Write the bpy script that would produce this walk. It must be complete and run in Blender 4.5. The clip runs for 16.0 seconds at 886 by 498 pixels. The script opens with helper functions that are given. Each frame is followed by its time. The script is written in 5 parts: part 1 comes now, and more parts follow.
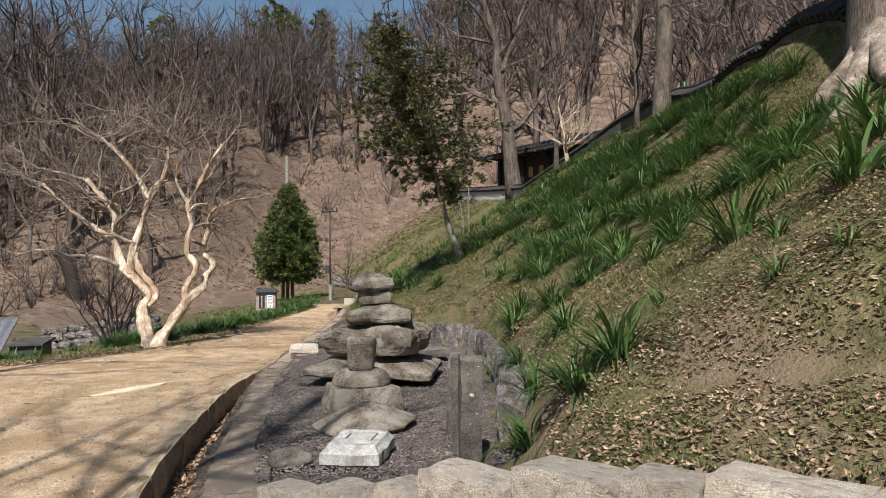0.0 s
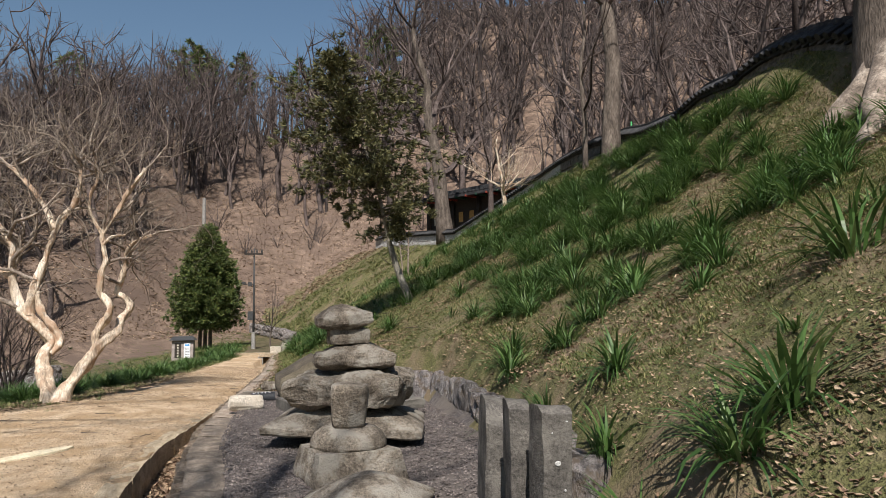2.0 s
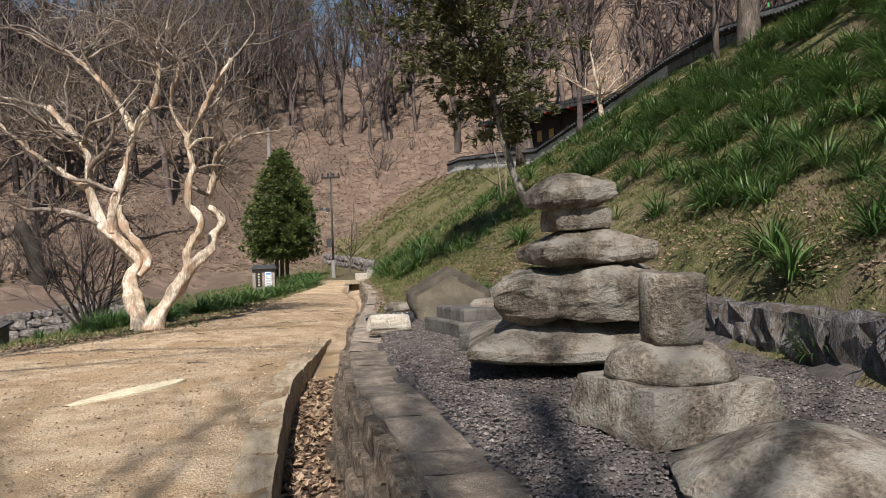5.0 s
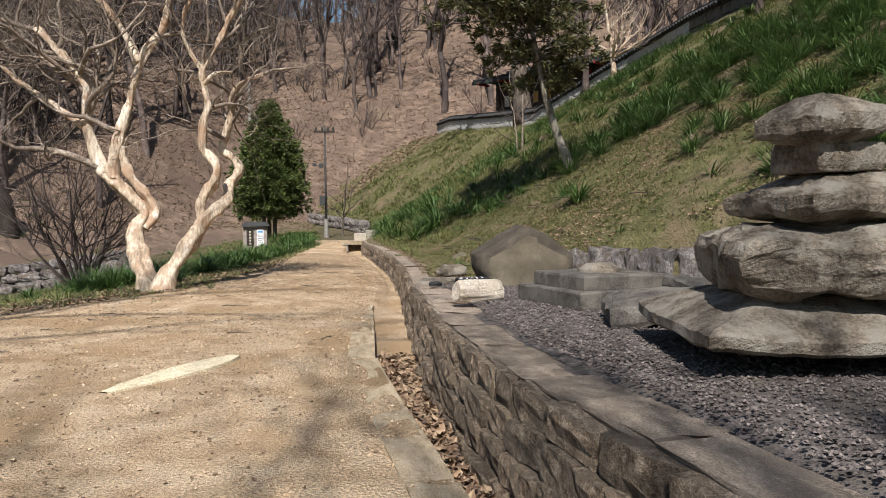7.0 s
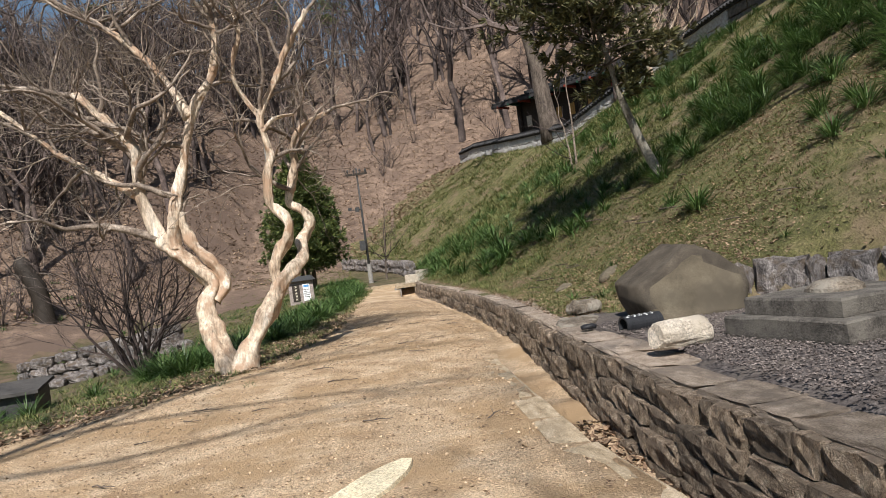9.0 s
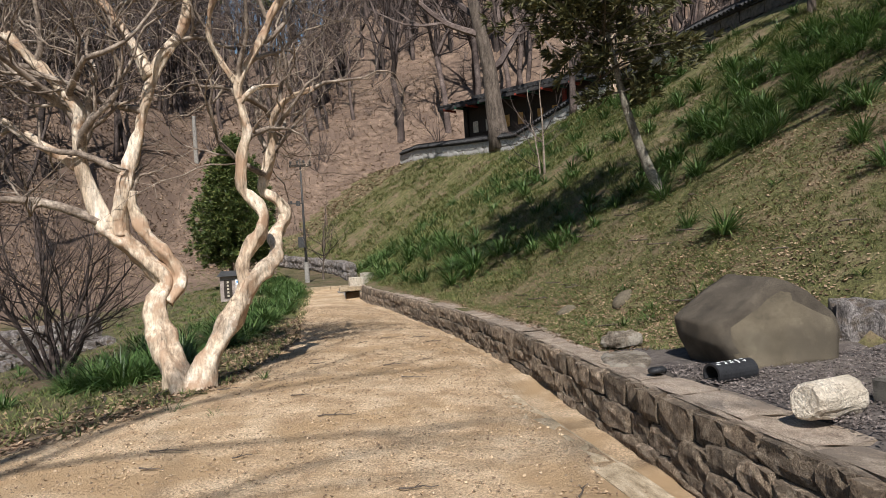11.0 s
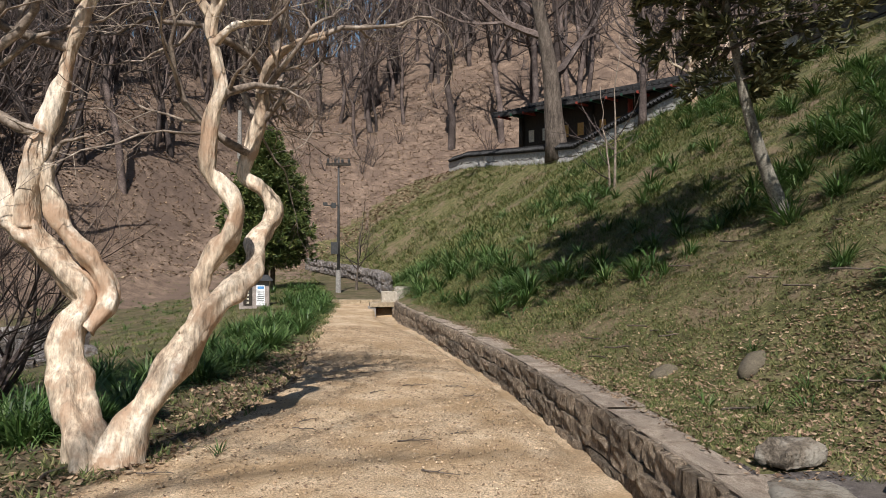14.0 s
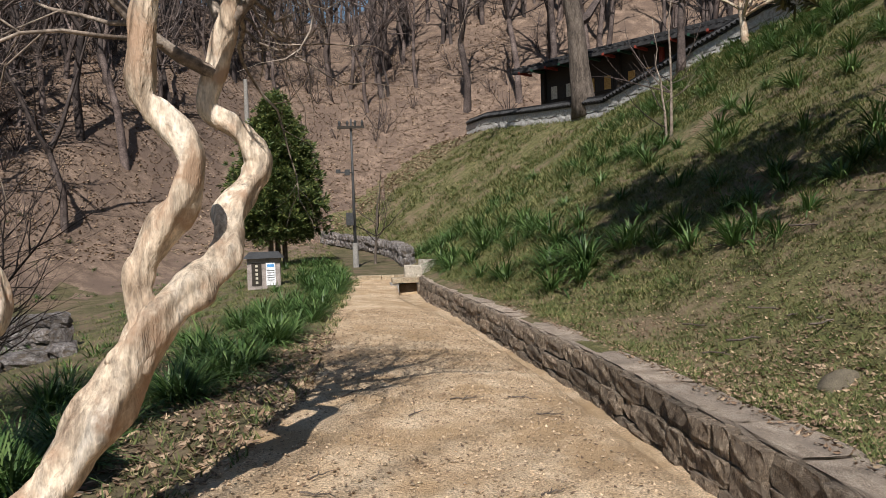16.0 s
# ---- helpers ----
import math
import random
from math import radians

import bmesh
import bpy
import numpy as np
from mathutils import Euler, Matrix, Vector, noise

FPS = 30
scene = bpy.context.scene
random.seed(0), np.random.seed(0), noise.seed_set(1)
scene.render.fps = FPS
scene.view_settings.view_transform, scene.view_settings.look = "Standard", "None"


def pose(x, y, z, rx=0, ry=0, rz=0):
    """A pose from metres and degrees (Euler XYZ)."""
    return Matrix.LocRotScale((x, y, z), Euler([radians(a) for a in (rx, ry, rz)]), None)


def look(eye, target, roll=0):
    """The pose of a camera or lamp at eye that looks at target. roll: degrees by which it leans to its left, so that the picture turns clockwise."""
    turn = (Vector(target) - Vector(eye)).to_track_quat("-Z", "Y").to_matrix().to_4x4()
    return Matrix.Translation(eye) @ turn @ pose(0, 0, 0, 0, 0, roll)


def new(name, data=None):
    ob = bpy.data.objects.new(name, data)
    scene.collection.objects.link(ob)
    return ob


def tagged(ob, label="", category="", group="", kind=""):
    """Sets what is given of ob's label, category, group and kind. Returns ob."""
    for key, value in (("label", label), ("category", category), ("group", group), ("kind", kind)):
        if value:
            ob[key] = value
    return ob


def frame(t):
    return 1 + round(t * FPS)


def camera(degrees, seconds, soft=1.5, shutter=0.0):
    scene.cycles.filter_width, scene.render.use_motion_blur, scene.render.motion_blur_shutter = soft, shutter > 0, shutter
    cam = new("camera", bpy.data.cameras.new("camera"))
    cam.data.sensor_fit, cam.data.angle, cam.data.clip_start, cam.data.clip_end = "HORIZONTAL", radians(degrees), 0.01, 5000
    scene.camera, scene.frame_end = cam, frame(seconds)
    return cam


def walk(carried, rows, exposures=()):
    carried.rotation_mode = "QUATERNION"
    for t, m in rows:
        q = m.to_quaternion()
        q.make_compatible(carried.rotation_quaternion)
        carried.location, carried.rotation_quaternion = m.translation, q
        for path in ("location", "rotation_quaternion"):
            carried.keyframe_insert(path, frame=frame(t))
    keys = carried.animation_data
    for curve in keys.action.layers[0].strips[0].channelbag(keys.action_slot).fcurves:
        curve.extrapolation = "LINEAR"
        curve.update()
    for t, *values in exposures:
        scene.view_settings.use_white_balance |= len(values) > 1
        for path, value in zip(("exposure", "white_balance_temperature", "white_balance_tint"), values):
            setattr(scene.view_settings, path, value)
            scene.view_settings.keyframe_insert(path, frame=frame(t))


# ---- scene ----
cam = camera(61.7, 16.0, soft=0.9)
PATH = [
    (0, (0.07, 0.797, 1.873), (0.057, 2.796, 1.934), -0.7),
    (0.5, (-0.168, 1.244, 1.806), (-0.079, 3.241, 1.884), -4.1),
    (1, (-0.376, 1.665, 1.741), (-0.182, 3.655, 1.808), -3.9),
    (1.5, (-0.531, 2.07, 1.722), (-0.302, 4.055, 1.821), -2.3),
    (2, (-0.783, 2.58, 1.687), (-0.571, 4.559, 1.879), -0.8),
    (2.5, (-1.022, 3.015, 1.627), (-0.904, 5.002, 1.825), 0.3),
    (3, (-1.269, 3.501, 1.55), (-1.179, 5.498, 1.606), -0.2),
    (3.5, (-1.411, 4.025, 1.534), (-1.331, 6.023, 1.544), -1.5),
    (4, (-1.63, 4.415, 1.457), (-1.561, 6.414, 1.418), -1.6),
    (4.2, (-1.732, 4.613, 1.405), (-1.691, 6.612, 1.371), -1.5),
    (6.3, (-3.094, 6.424, 1.232), (-2.968, 8.418, 1.316), -2.3),
    (6.5, (-3.237, 6.575, 1.222), (-3.097, 8.57, 1.277), -1.8),
    (7, (-3.495, 7.041, 1.203), (-3.356, 9.034, 1.12), -0.6),
    (7.5, (-3.77, 7.486, 1.244), (-3.745, 9.484, 1.158), -1.4),
    (8, (-4.094, 7.945, 1.282), (-4.076, 9.943, 1.219), -2.9),
    (8.4, (-4.327, 8.265, 1.324), (-4.316, 10.265, 1.286), -6.6),
    (8.5, (-4.379, 8.335, 1.324), (-4.367, 10.335, 1.304), -7.7),
    (9, (-4.693, 8.668, 1.371), (-4.6, 10.666, 1.375), -7.8),
    (9.5, (-4.991, 9.059, 1.417), (-4.844, 11.054, 1.43), -7.6),
    (10, (-5.296, 9.479, 1.475), (-5.021, 11.46, 1.491), -5.1),
    (10.2, (-5.407, 9.653, 1.463), (-5.126, 11.633, 1.477), -4.5),
    (12.3, (-5.73, 11.462, 1.752), (-5.379, 13.431, 1.7), -2.6),
    (12.5, (-5.681, 11.65, 1.74), (-5.324, 13.618, 1.684), -2.6),
    (13, (-5.54, 12.233, 1.734), (-5.2, 14.203, 1.686), -2.5),
    (13.5, (-5.347, 12.774, 1.705), (-5.021, 14.747, 1.71), -1.3),
    (14, (-5.258, 13.382, 1.665), (-5.067, 15.372, 1.691), -0.0),
    (14.5, (-5.199, 14.02, 1.621), (-5.008, 16.008, 1.501), -2.0),
    (15, (-5.264, 14.667, 1.632), (-5.071, 16.652, 1.488), -2.1),
    (15.5, (-5.368, 15.218, 1.664), (-5.166, 17.203, 1.535), -1.9),
    (16, (-5.397, 15.843, 1.677), (-5.249, 17.836, 1.618), -2.0),
]
walk(cam, [(t, look(eye, target, roll)) for t, eye, target, roll in PATH], exposures=[(0, 0.52), (4, 0.48), (7, 0.48), (10, 0.48), (12, 0.34), (16, 0.36)])

# ---- sky, sun ----
SUN_TO = Vector((-0.08, -0.66, 0.75)).normalized()
world = bpy.data.worlds.new("world")
scene.world = world
world.use_nodes = True
wn = world.node_tree
sky = wn.nodes.new("ShaderNodeTexSky")
sky.sky_type = "NISHITA"
sky.sun_disc = False
sky.sun_elevation = math.asin(SUN_TO.z)
sky.sun_rotation = math.atan2(SUN_TO.x, SUN_TO.y)
sky.air_density, sky.dust_density, sky.ozone_density = 1.5, 0.5, 4.5
wn.links.new(sky.outputs[0], wn.nodes["Background"].inputs[0])
wn.nodes["Background"].inputs[1].default_value = 0.056
sun = new("sun", bpy.data.lights.new("sun", "SUN"))
sun.data.energy, sun.data.angle, sun.data.color = 5.0, radians(0.53), (1.0, 0.953, 0.90)
sun.matrix_world = look((0, 0, 60), Vector((0, 0, 60)) - SUN_TO)


# ---- materials ----
def ramp(nt, src, stops):
    r = nt.nodes.new("ShaderNodeValToRGB")
    el = r.color_ramp.elements
    while len(el) < len(stops):
        el.new(0.5)
    for e, (pos, col) in zip(el, stops):
        e.position, e.color = pos, (*col, 1)
    nt.links.new(src, r.inputs[0])
    return r.outputs[0]


def tex(nt, scale, detail=4, rough=0.6, kind="noise", coords=None, squash=None):
    n = nt.nodes.new("ShaderNodeTexNoise" if kind == "noise" else "ShaderNodeTexVoronoi")
    n.inputs["Scale"].default_value = scale
    if kind == "noise":
        n.inputs["Detail"].default_value, n.inputs["Roughness"].default_value = detail, rough
    if squash:
        mp = nt.nodes.new("ShaderNodeMapping")
        mp.inputs["Scale"].default_value = squash
        nt.links.new(coords, mp.inputs[0])
        coords = mp.outputs[0]
    if coords:
        nt.links.new(coords, n.inputs["Vector"])
    return n


def blend(nt, fac, a, b, mode="MIX"):
    m = nt.nodes.new("ShaderNodeMix")
    m.data_type, m.blend_type = "RGBA", mode
    for key, v in ((0, fac), (6, a), (7, b)):
        if isinstance(v, (int, float)):
            m.inputs[key].default_value = v
        elif isinstance(v, tuple):
            m.inputs[key].default_value = (*v, 1)
        else:
            nt.links.new(v, m.inputs[key])
    return m.outputs[2]


def base_mat(name, rough=0.9, spec=0.3, metal=0.0):
    m = bpy.data.materials.new(name)
    m.use_nodes = True
    nt = m.node_tree
    b = nt.nodes["Principled BSDF"]
    b.inputs["Roughness"].default_value = rough
    b.inputs["Specular IOR Level"].default_value = spec
    b.inputs["Metallic"].default_value = metal
    return m, nt, b


def place(nt, which="Object"):
    return nt.nodes.new("ShaderNodeTexCoord").outputs[which]


def bumped(nt, b, src, strength, dist):
    u = nt.nodes.new("ShaderNodeBump")
    u.inputs["Strength"].default_value, u.inputs["Distance"].default_value = strength, dist
    nt.links.new(src, u.inputs["Height"])
    nt.links.new(u.outputs[0], b.inputs["Normal"])


def surface(name, dark, mid, light, scale=6.0, fine=60.0, rough=0.9, bump=0.5, dist=0.02, vary=0.0, islands=0.0, blotch=None,
            blotch_scale=1.5, squash=None, spec=0.25):
    """A weathered surface: coarse and fine grain, an optional second colour in blotches, variation from piece to piece."""
    m, nt, b = base_mat(name, rough, spec)
    co = place(nt)
    if vary:
        info = nt.nodes.new("ShaderNodeObjectInfo")
        add = nt.nodes.new("ShaderNodeVectorMath")
        add.operation = "MULTIPLY_ADD"
        add.inputs[1].default_value = (1, 1, 1)
        sc = nt.nodes.new("ShaderNodeVectorMath")
        sc.operation = "SCALE"
        sc.inputs[0].default_value = (31, 17, 23)
        nt.links.new(info.outputs["Random"], sc.inputs["Scale"])
        nt.links.new(co, add.inputs[0])
        nt.links.new(sc.outputs[0], add.inputs[2])
        co = add.outputs[0]
    a = tex(nt, scale, 5, 0.62, coords=co, squash=squash)
    f = tex(nt, fine, 3, 0.7, coords=co, squash=squash)
    col = ramp(nt, a.outputs[0], [(0.3, dark), (0.5, mid), (0.72, light)])
    grain = ramp(nt, f.outputs[0], [(0.28, (0.3, 0.3, 0.3)), (0.5, (0.95, 0.95, 0.95)), (0.72, (1.6, 1.6, 1.6))])
    col = blend(nt, 0.85, col, grain, "MULTIPLY")
    if blotch:
        g = tex(nt, blotch_scale, 4, 0.65, coords=co)
        mask = ramp(nt, g.outputs[0], [(0.48, (0, 0, 0)), (0.62, (1, 1, 1))])
        col = blend(nt, mask, col, blotch)
    if vary or islands:
        src = nt.nodes.new("ShaderNodeObjectInfo").outputs["Random"] if vary else nt.nodes.new("ShaderNodeNewGeometry").outputs["Random Per Island"]
        k = vary or islands
        tint = ramp(nt, src, [(0.0, (1 - k, 1 - k, 1 - k)), (0.5, (1, 0.98, 0.95)), (1.0, (1 + k, 1 + k * 0.9, 1 + k * 0.8))])
        col = blend(nt, 1.0, col, tint, "MULTIPLY")
    nt.links.new(col, b.inputs["Base Color"])
    mixh = nt.nodes.new("ShaderNodeMath")
    mixh.operation = "ADD"
    nt.links.new(a.outputs[0], mixh.inputs[0])
    nt.links.new(f.outputs[0], mixh.inputs[1])
    bumped(nt, b, mixh.outputs[0], bump, dist)
    return m


def foliage(name, dark, mid, light, rough=0.5, through_light=0.25, tone=""):
    """Leaves whose shade differs from leaf to leaf, by island or by a stored tone."""
    m, nt, b = base_mat(name, rough, 0.35)
    if tone:
        at = nt.nodes.new("ShaderNodeAttribute")
        at.attribute_name = tone
        shade = at.outputs["Fac"]
    else:
        shade = nt.nodes.new("ShaderNodeNewGeometry").outputs["Random Per Island"]
    col = ramp(nt, shade, [(0.0, dark), (0.55, mid), (1.0, light)])
    a = tex(nt, 3.0, 3, 0.6, coords=place(nt))
    col = blend(nt, 0.7, col, ramp(nt, a.outputs[0], [(0.3, (0.6, 0.6, 0.6)), (0.7, (1.25, 1.25, 1.2))]), "MULTIPLY")
    nt.links.new(col, b.inputs["Base Color"])
    if through_light:
        tr = nt.nodes.new("ShaderNodeBsdfTranslucent")
        nt.links.new(col, tr.inputs[0])
        mx = nt.nodes.new("ShaderNodeMixShader")
        mx.inputs[0].default_value = through_light
        nt.links.new(b.outputs[0], mx.inputs[1])
        nt.links.new(tr.outputs[0], mx.inputs[2])
        nt.links.new(mx.outputs[0], nt.nodes["Material Output"].inputs[0])
    return m


def plain(name, col, rough=0.7, metal=0.0):
    return surface(name, tuple(c * 0.7 for c in col), col, tuple(min(1, c * 1.25) for c in col), 9, 90, rough, 0.15, 0.004)


SAND = surface("sandy_path", (0.36, 0.24, 0.14), (0.56, 0.41, 0.265), (0.70, 0.545, 0.38), 2.4, 55, 0.95, 1.0, 0.035,
               blotch=(0.43, 0.295, 0.17), blotch_scale=0.9)
HILL = surface("mossy_slope", (0.056, 0.056, 0.022), (0.118, 0.113, 0.044), (0.22, 0.182, 0.098), 3.2, 34, 0.95, 1.0, 0.04,
               blotch=(0.19, 0.14, 0.09), blotch_scale=0.8)
LITTER = surface("leaf_litter", (0.085, 0.058, 0.043), (0.165, 0.116, 0.086), (0.275, 0.197, 0.148), 1.4, 16, 0.95, 0.8, 0.05,
                 blotch=(0.125, 0.088, 0.068), blotch_scale=0.25)
VALLEY = surface("valley_grass", (0.046, 0.045, 0.02), (0.088, 0.078, 0.038), (0.165, 0.125, 0.08), 1.6, 24, 0.95, 0.8, 0.04,
                 blotch=(0.15, 0.105, 0.073), blotch_scale=0.5)
KERBSTONE = surface("tan_kerb_stone", (0.22, 0.17, 0.11), (0.36, 0.29, 0.20), (0.48, 0.40, 0.30), 4, 50, 0.93, 0.6, 0.015, vary=0.2)
# coping of the near stretch, dappled shade mixed into its colour
SHADECOPE = surface("shaded_brown_grey_coping", (0.17, 0.135, 0.103), (0.30, 0.245, 0.195), (0.45, 0.375, 0.305), 4, 50, 0.93, 0.9, 0.03, vary=0.2,
                    blotch=(0.20, 0.165, 0.135), blotch_scale=1.6)
GRAVEL = surface("grey_gravel", (0.04, 0.033, 0.031), (0.1, 0.086, 0.081), (0.185, 0.162, 0.152), 14, 60, 0.9, 0.9, 0.02,
                 blotch=(0.13, 0.11, 0.095), blotch_scale=1.2)
WALLSTONE = surface("wall_granite", (0.085, 0.061, 0.045), (0.33, 0.255, 0.187), (0.64, 0.53, 0.415), 6, 38, 0.92, 1.0, 0.07, vary=0.35, squash=(1, 1, 0.35),
                    blotch=(0.25, 0.20, 0.155), blotch_scale=3)
GREYBOULDER = surface("streaked_grey_boulder", (0.06, 0.054, 0.054), (0.24, 0.22, 0.215), (0.46, 0.43, 0.415), 5, 34, 0.92, 1.0, 0.06, vary=0.25, squash=(1, 1, 0.3),
                      blotch=(0.15, 0.12, 0.095), blotch_scale=3.5)
MORTAR = surface("earthy_mortar", (0.05, 0.037, 0.026), (0.10, 0.075, 0.052), (0.17, 0.13, 0.09), 6, 50, 0.95, 0.6, 0.02)
OLDSTONE = surface("weathered_granite", (0.07, 0.056, 0.042), (0.175, 0.145, 0.113), (0.33, 0.285, 0.23), 5, 45, 0.93, 1.0, 0.025,
                   blotch=(0.27, 0.245, 0.205), blotch_scale=4.5)
PALESTONE = surface("pale_granite", (0.30, 0.29, 0.27), (0.45, 0.44, 0.42), (0.58, 0.57, 0.55), 6, 90, 0.9, 0.5, 0.01,
                    blotch=(0.28, 0.26, 0.24), blotch_scale=5)
DARKSTONE = surface("slate_stone", (0.05, 0.045, 0.04), (0.10, 0.09, 0.079), (0.18, 0.163, 0.142), 5, 60, 0.85, 0.7, 0.012,
                    blotch=(0.15, 0.137, 0.118), blotch_scale=3)
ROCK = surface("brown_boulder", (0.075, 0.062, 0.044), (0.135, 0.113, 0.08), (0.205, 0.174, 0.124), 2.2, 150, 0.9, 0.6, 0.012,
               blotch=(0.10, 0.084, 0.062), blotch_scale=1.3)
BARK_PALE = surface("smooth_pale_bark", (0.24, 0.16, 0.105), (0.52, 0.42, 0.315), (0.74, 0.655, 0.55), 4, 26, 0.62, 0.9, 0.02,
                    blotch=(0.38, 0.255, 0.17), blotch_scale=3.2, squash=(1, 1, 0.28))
# the same coping farther on, paler to carry the sunlight
SUNCOPE = surface("sunlit_pale_coping", (0.26, 0.205, 0.16), (0.44, 0.36, 0.29), (0.58, 0.495, 0.41), 4, 50, 0.93, 0.9, 0.03, vary=0.18,
                   blotch=(0.30, 0.245, 0.2), blotch_scale=2)
DARKROCK = surface("dark_brown_rock", (0.042, 0.035, 0.027), (0.078, 0.065, 0.05), (0.125, 0.105, 0.08), 3, 120, 0.88, 0.7, 0.012)
# bough bark: darker twig tone, with the shade of undersides put into the colour
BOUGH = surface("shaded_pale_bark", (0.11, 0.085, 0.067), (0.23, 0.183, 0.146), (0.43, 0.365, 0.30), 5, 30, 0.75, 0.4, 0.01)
JUNIPER_BARK = surface("lichened_grey_bark", (0.09, 0.08, 0.065), (0.21, 0.19, 0.155), (0.36, 0.34, 0.29), 6, 40, 0.9, 0.7, 0.015)
BARK = surface("grey_brown_bark", (0.05, 0.04, 0.033), (0.115, 0.092, 0.075), (0.20, 0.165, 0.135), 5, 30, 0.95, 0.9, 0.03, squash=(1, 1, 0.25))
TWIGS = surface("bare_wood", (0.04, 0.031, 0.029), (0.09, 0.071, 0.066), (0.175, 0.143, 0.133), 1.0, 12, 0.95, 0.2, 0.01, islands=0.55)
CREAMSTONE = surface("cream_granite", (0.27, 0.225, 0.17), (0.56, 0.50, 0.42), (0.70, 0.65, 0.57), 6, 50, 0.92, 1.0, 0.03, vary=0.2,
                     blotch=(0.50, 0.445, 0.37), blotch_scale=4)
BLADES = foliage("strap_leaves", (0.032, 0.068, 0.017), (0.066, 0.128, 0.032), (0.155, 0.225, 0.075), 0.45, 0.25, tone="tone")
GRASS = foliage("short_grass", (0.062, 0.09, 0.026), (0.135, 0.165, 0.05), (0.33, 0.285, 0.135), 0.6, 0.25)
NEEDLES = foliage("conifer_needles", (0.033, 0.056, 0.016), (0.085, 0.122, 0.032), (0.19, 0.20, 0.06), 0.6, 0.15)
BRONZE_NEEDLES = foliage("winter_juniper_needles", (0.036, 0.038, 0.018), (0.092, 0.094, 0.038), (0.19, 0.17, 0.075), 0.6, 0.15)
DEADLEAF = foliage("dead_leaves", (0.13, 0.078, 0.05), (0.285, 0.188, 0.12), (0.51, 0.38, 0.258), 0.8, 0.1)
TILE = surface("dark_roof_tile", (0.014, 0.014, 0.015), (0.028, 0.028, 0.03), (0.055, 0.055, 0.055), 5, 50, 0.7, 0.3, 0.01, vary=0.25)
PLASTER = plain("pale_plaster", (0.50, 0.45, 0.36), 0.9)
DARKWOOD = plain("dark_wood", (0.035, 0.028, 0.022), 0.7)
OCHRE = plain("ochre_plaster", (0.42, 0.25, 0.08), 0.8)
REDWOOD = plain("red_painted_wood", (0.23, 0.045, 0.03), 0.6)
GREENPAINT = plain("green_painted_wood", (0.02, 0.06, 0.04), 0.6)
NETGREEN = plain("bright_green_net", (0.08, 0.42, 0.14), 0.6)
CONCRETE = plain("weathered_concrete", (0.26, 0.245, 0.225), 0.9)
METAL = plain("dark_metal", (0.05, 0.05, 0.05), 0.5)
WHITE = plain("white_paint", (0.75, 0.75, 0.76), 0.6)
BLUE = plain("blue_paint", (0.1, 0.3, 0.6), 0.6)
BLACK = plain("black_shade", (0.01, 0.01, 0.01), 0.9)
CLAYBLACK = plain("black_fired_clay", (0.022, 0.023, 0.026), 0.55)


# ---- mesh helpers ----
class Shape:
    """Collects vertices and faces for one mesh."""

    def __init__(self):
        self.v, self.f = [], []

    def tube(self, pts, radii, sides=6, cap=True):
        pts = [Vector(q) for q in pts]
        start = len(self.v)
        side = None
        for i, q in enumerate(pts):
            way = (pts[min(i + 1, len(pts) - 1)] - pts[max(i - 1, 0)]).normalized()
            if side is None:
                side = way.orthogonal().normalized()
            side = (side - way * side.dot(way))
            side = side.normalized() if side.length > 1e-6 else way.orthogonal().normalized()
            up = way.cross(side)
            for k in range(sides):
                a = 2 * math.pi * k / sides
                self.v.append(q + (side * math.cos(a) + up * math.sin(a)) * radii[i])
        for i in range(len(pts) - 1):
            for k in range(sides):
                a, b = start + i * sides + k, start + i * sides + (k + 1) % sides
                self.f.append((a, b, b + sides, a + sides))
        if cap:
            self.f.append(tuple(range(start + sides - 1, start - 1, -1)))
            e = start + (len(pts) - 1) * sides
            self.f.append(tuple(range(e, e + sides)))

    def box(self, c, s, m=None):
        i = len(self.v)
        for dx in (-0.5, 0.5):
            for dy in (-0.5, 0.5):
                for dz in (-0.5, 0.5):
                    q = Vector((c[0] + dx * s[0], c[1] + dy * s[1], c[2] + dz * s[2]))
                    self.v.append(m @ q if m else q)
        for q in ((0, 1, 3, 2), (4, 6, 7, 5), (0, 4, 5, 1), (2, 3, 7, 6), (0, 2, 6, 4), (1, 5, 7, 3)):
            self.f.append(tuple(i + k for k in q))

    def poly(self, *pts):
        i = len(self.v)
        self.v.extend(Vector(q) for q in pts)
        self.f.append(tuple(range(i, i + len(pts))))

    def mesh(self, name, mat, smooth=False):
        me = bpy.data.meshes.new(name)
        me.from_pydata([tuple(q) for q in self.v], [], self.f)
        me.materials.append(mat)
        if smooth:
            me.polygons.foreach_set("use_smooth", [True] * len(me.polygons))
        me.update()
        return me


def part(name, shape, mat, parent, label="", smooth=False, m=None):
    """Links a shape, bmesh or mesh as one object under a thing or a part."""
    if isinstance(shape, Shape):
        me = shape.mesh(name, mat, smooth)
    elif isinstance(shape, bmesh.types.BMesh):
        me = bpy.data.meshes.new(name)
        shape.to_mesh(me)
        shape.free()
        me.materials.append(mat)
        if smooth:
            me.polygons.foreach_set("use_smooth", [True] * len(me.polygons))
    else:
        me = shape
    ob = new(name, me)
    ob.parent = parent
    if m:
        ob.matrix_basis = m
    return tagged(ob, label)


def thing(name, label, category, m=None, group="", kind=""):
    ob = new(name)
    ob.empty_display_size = 0.2
    if m:
        ob.matrix_basis = m
    return tagged(ob, label, category, group, kind)


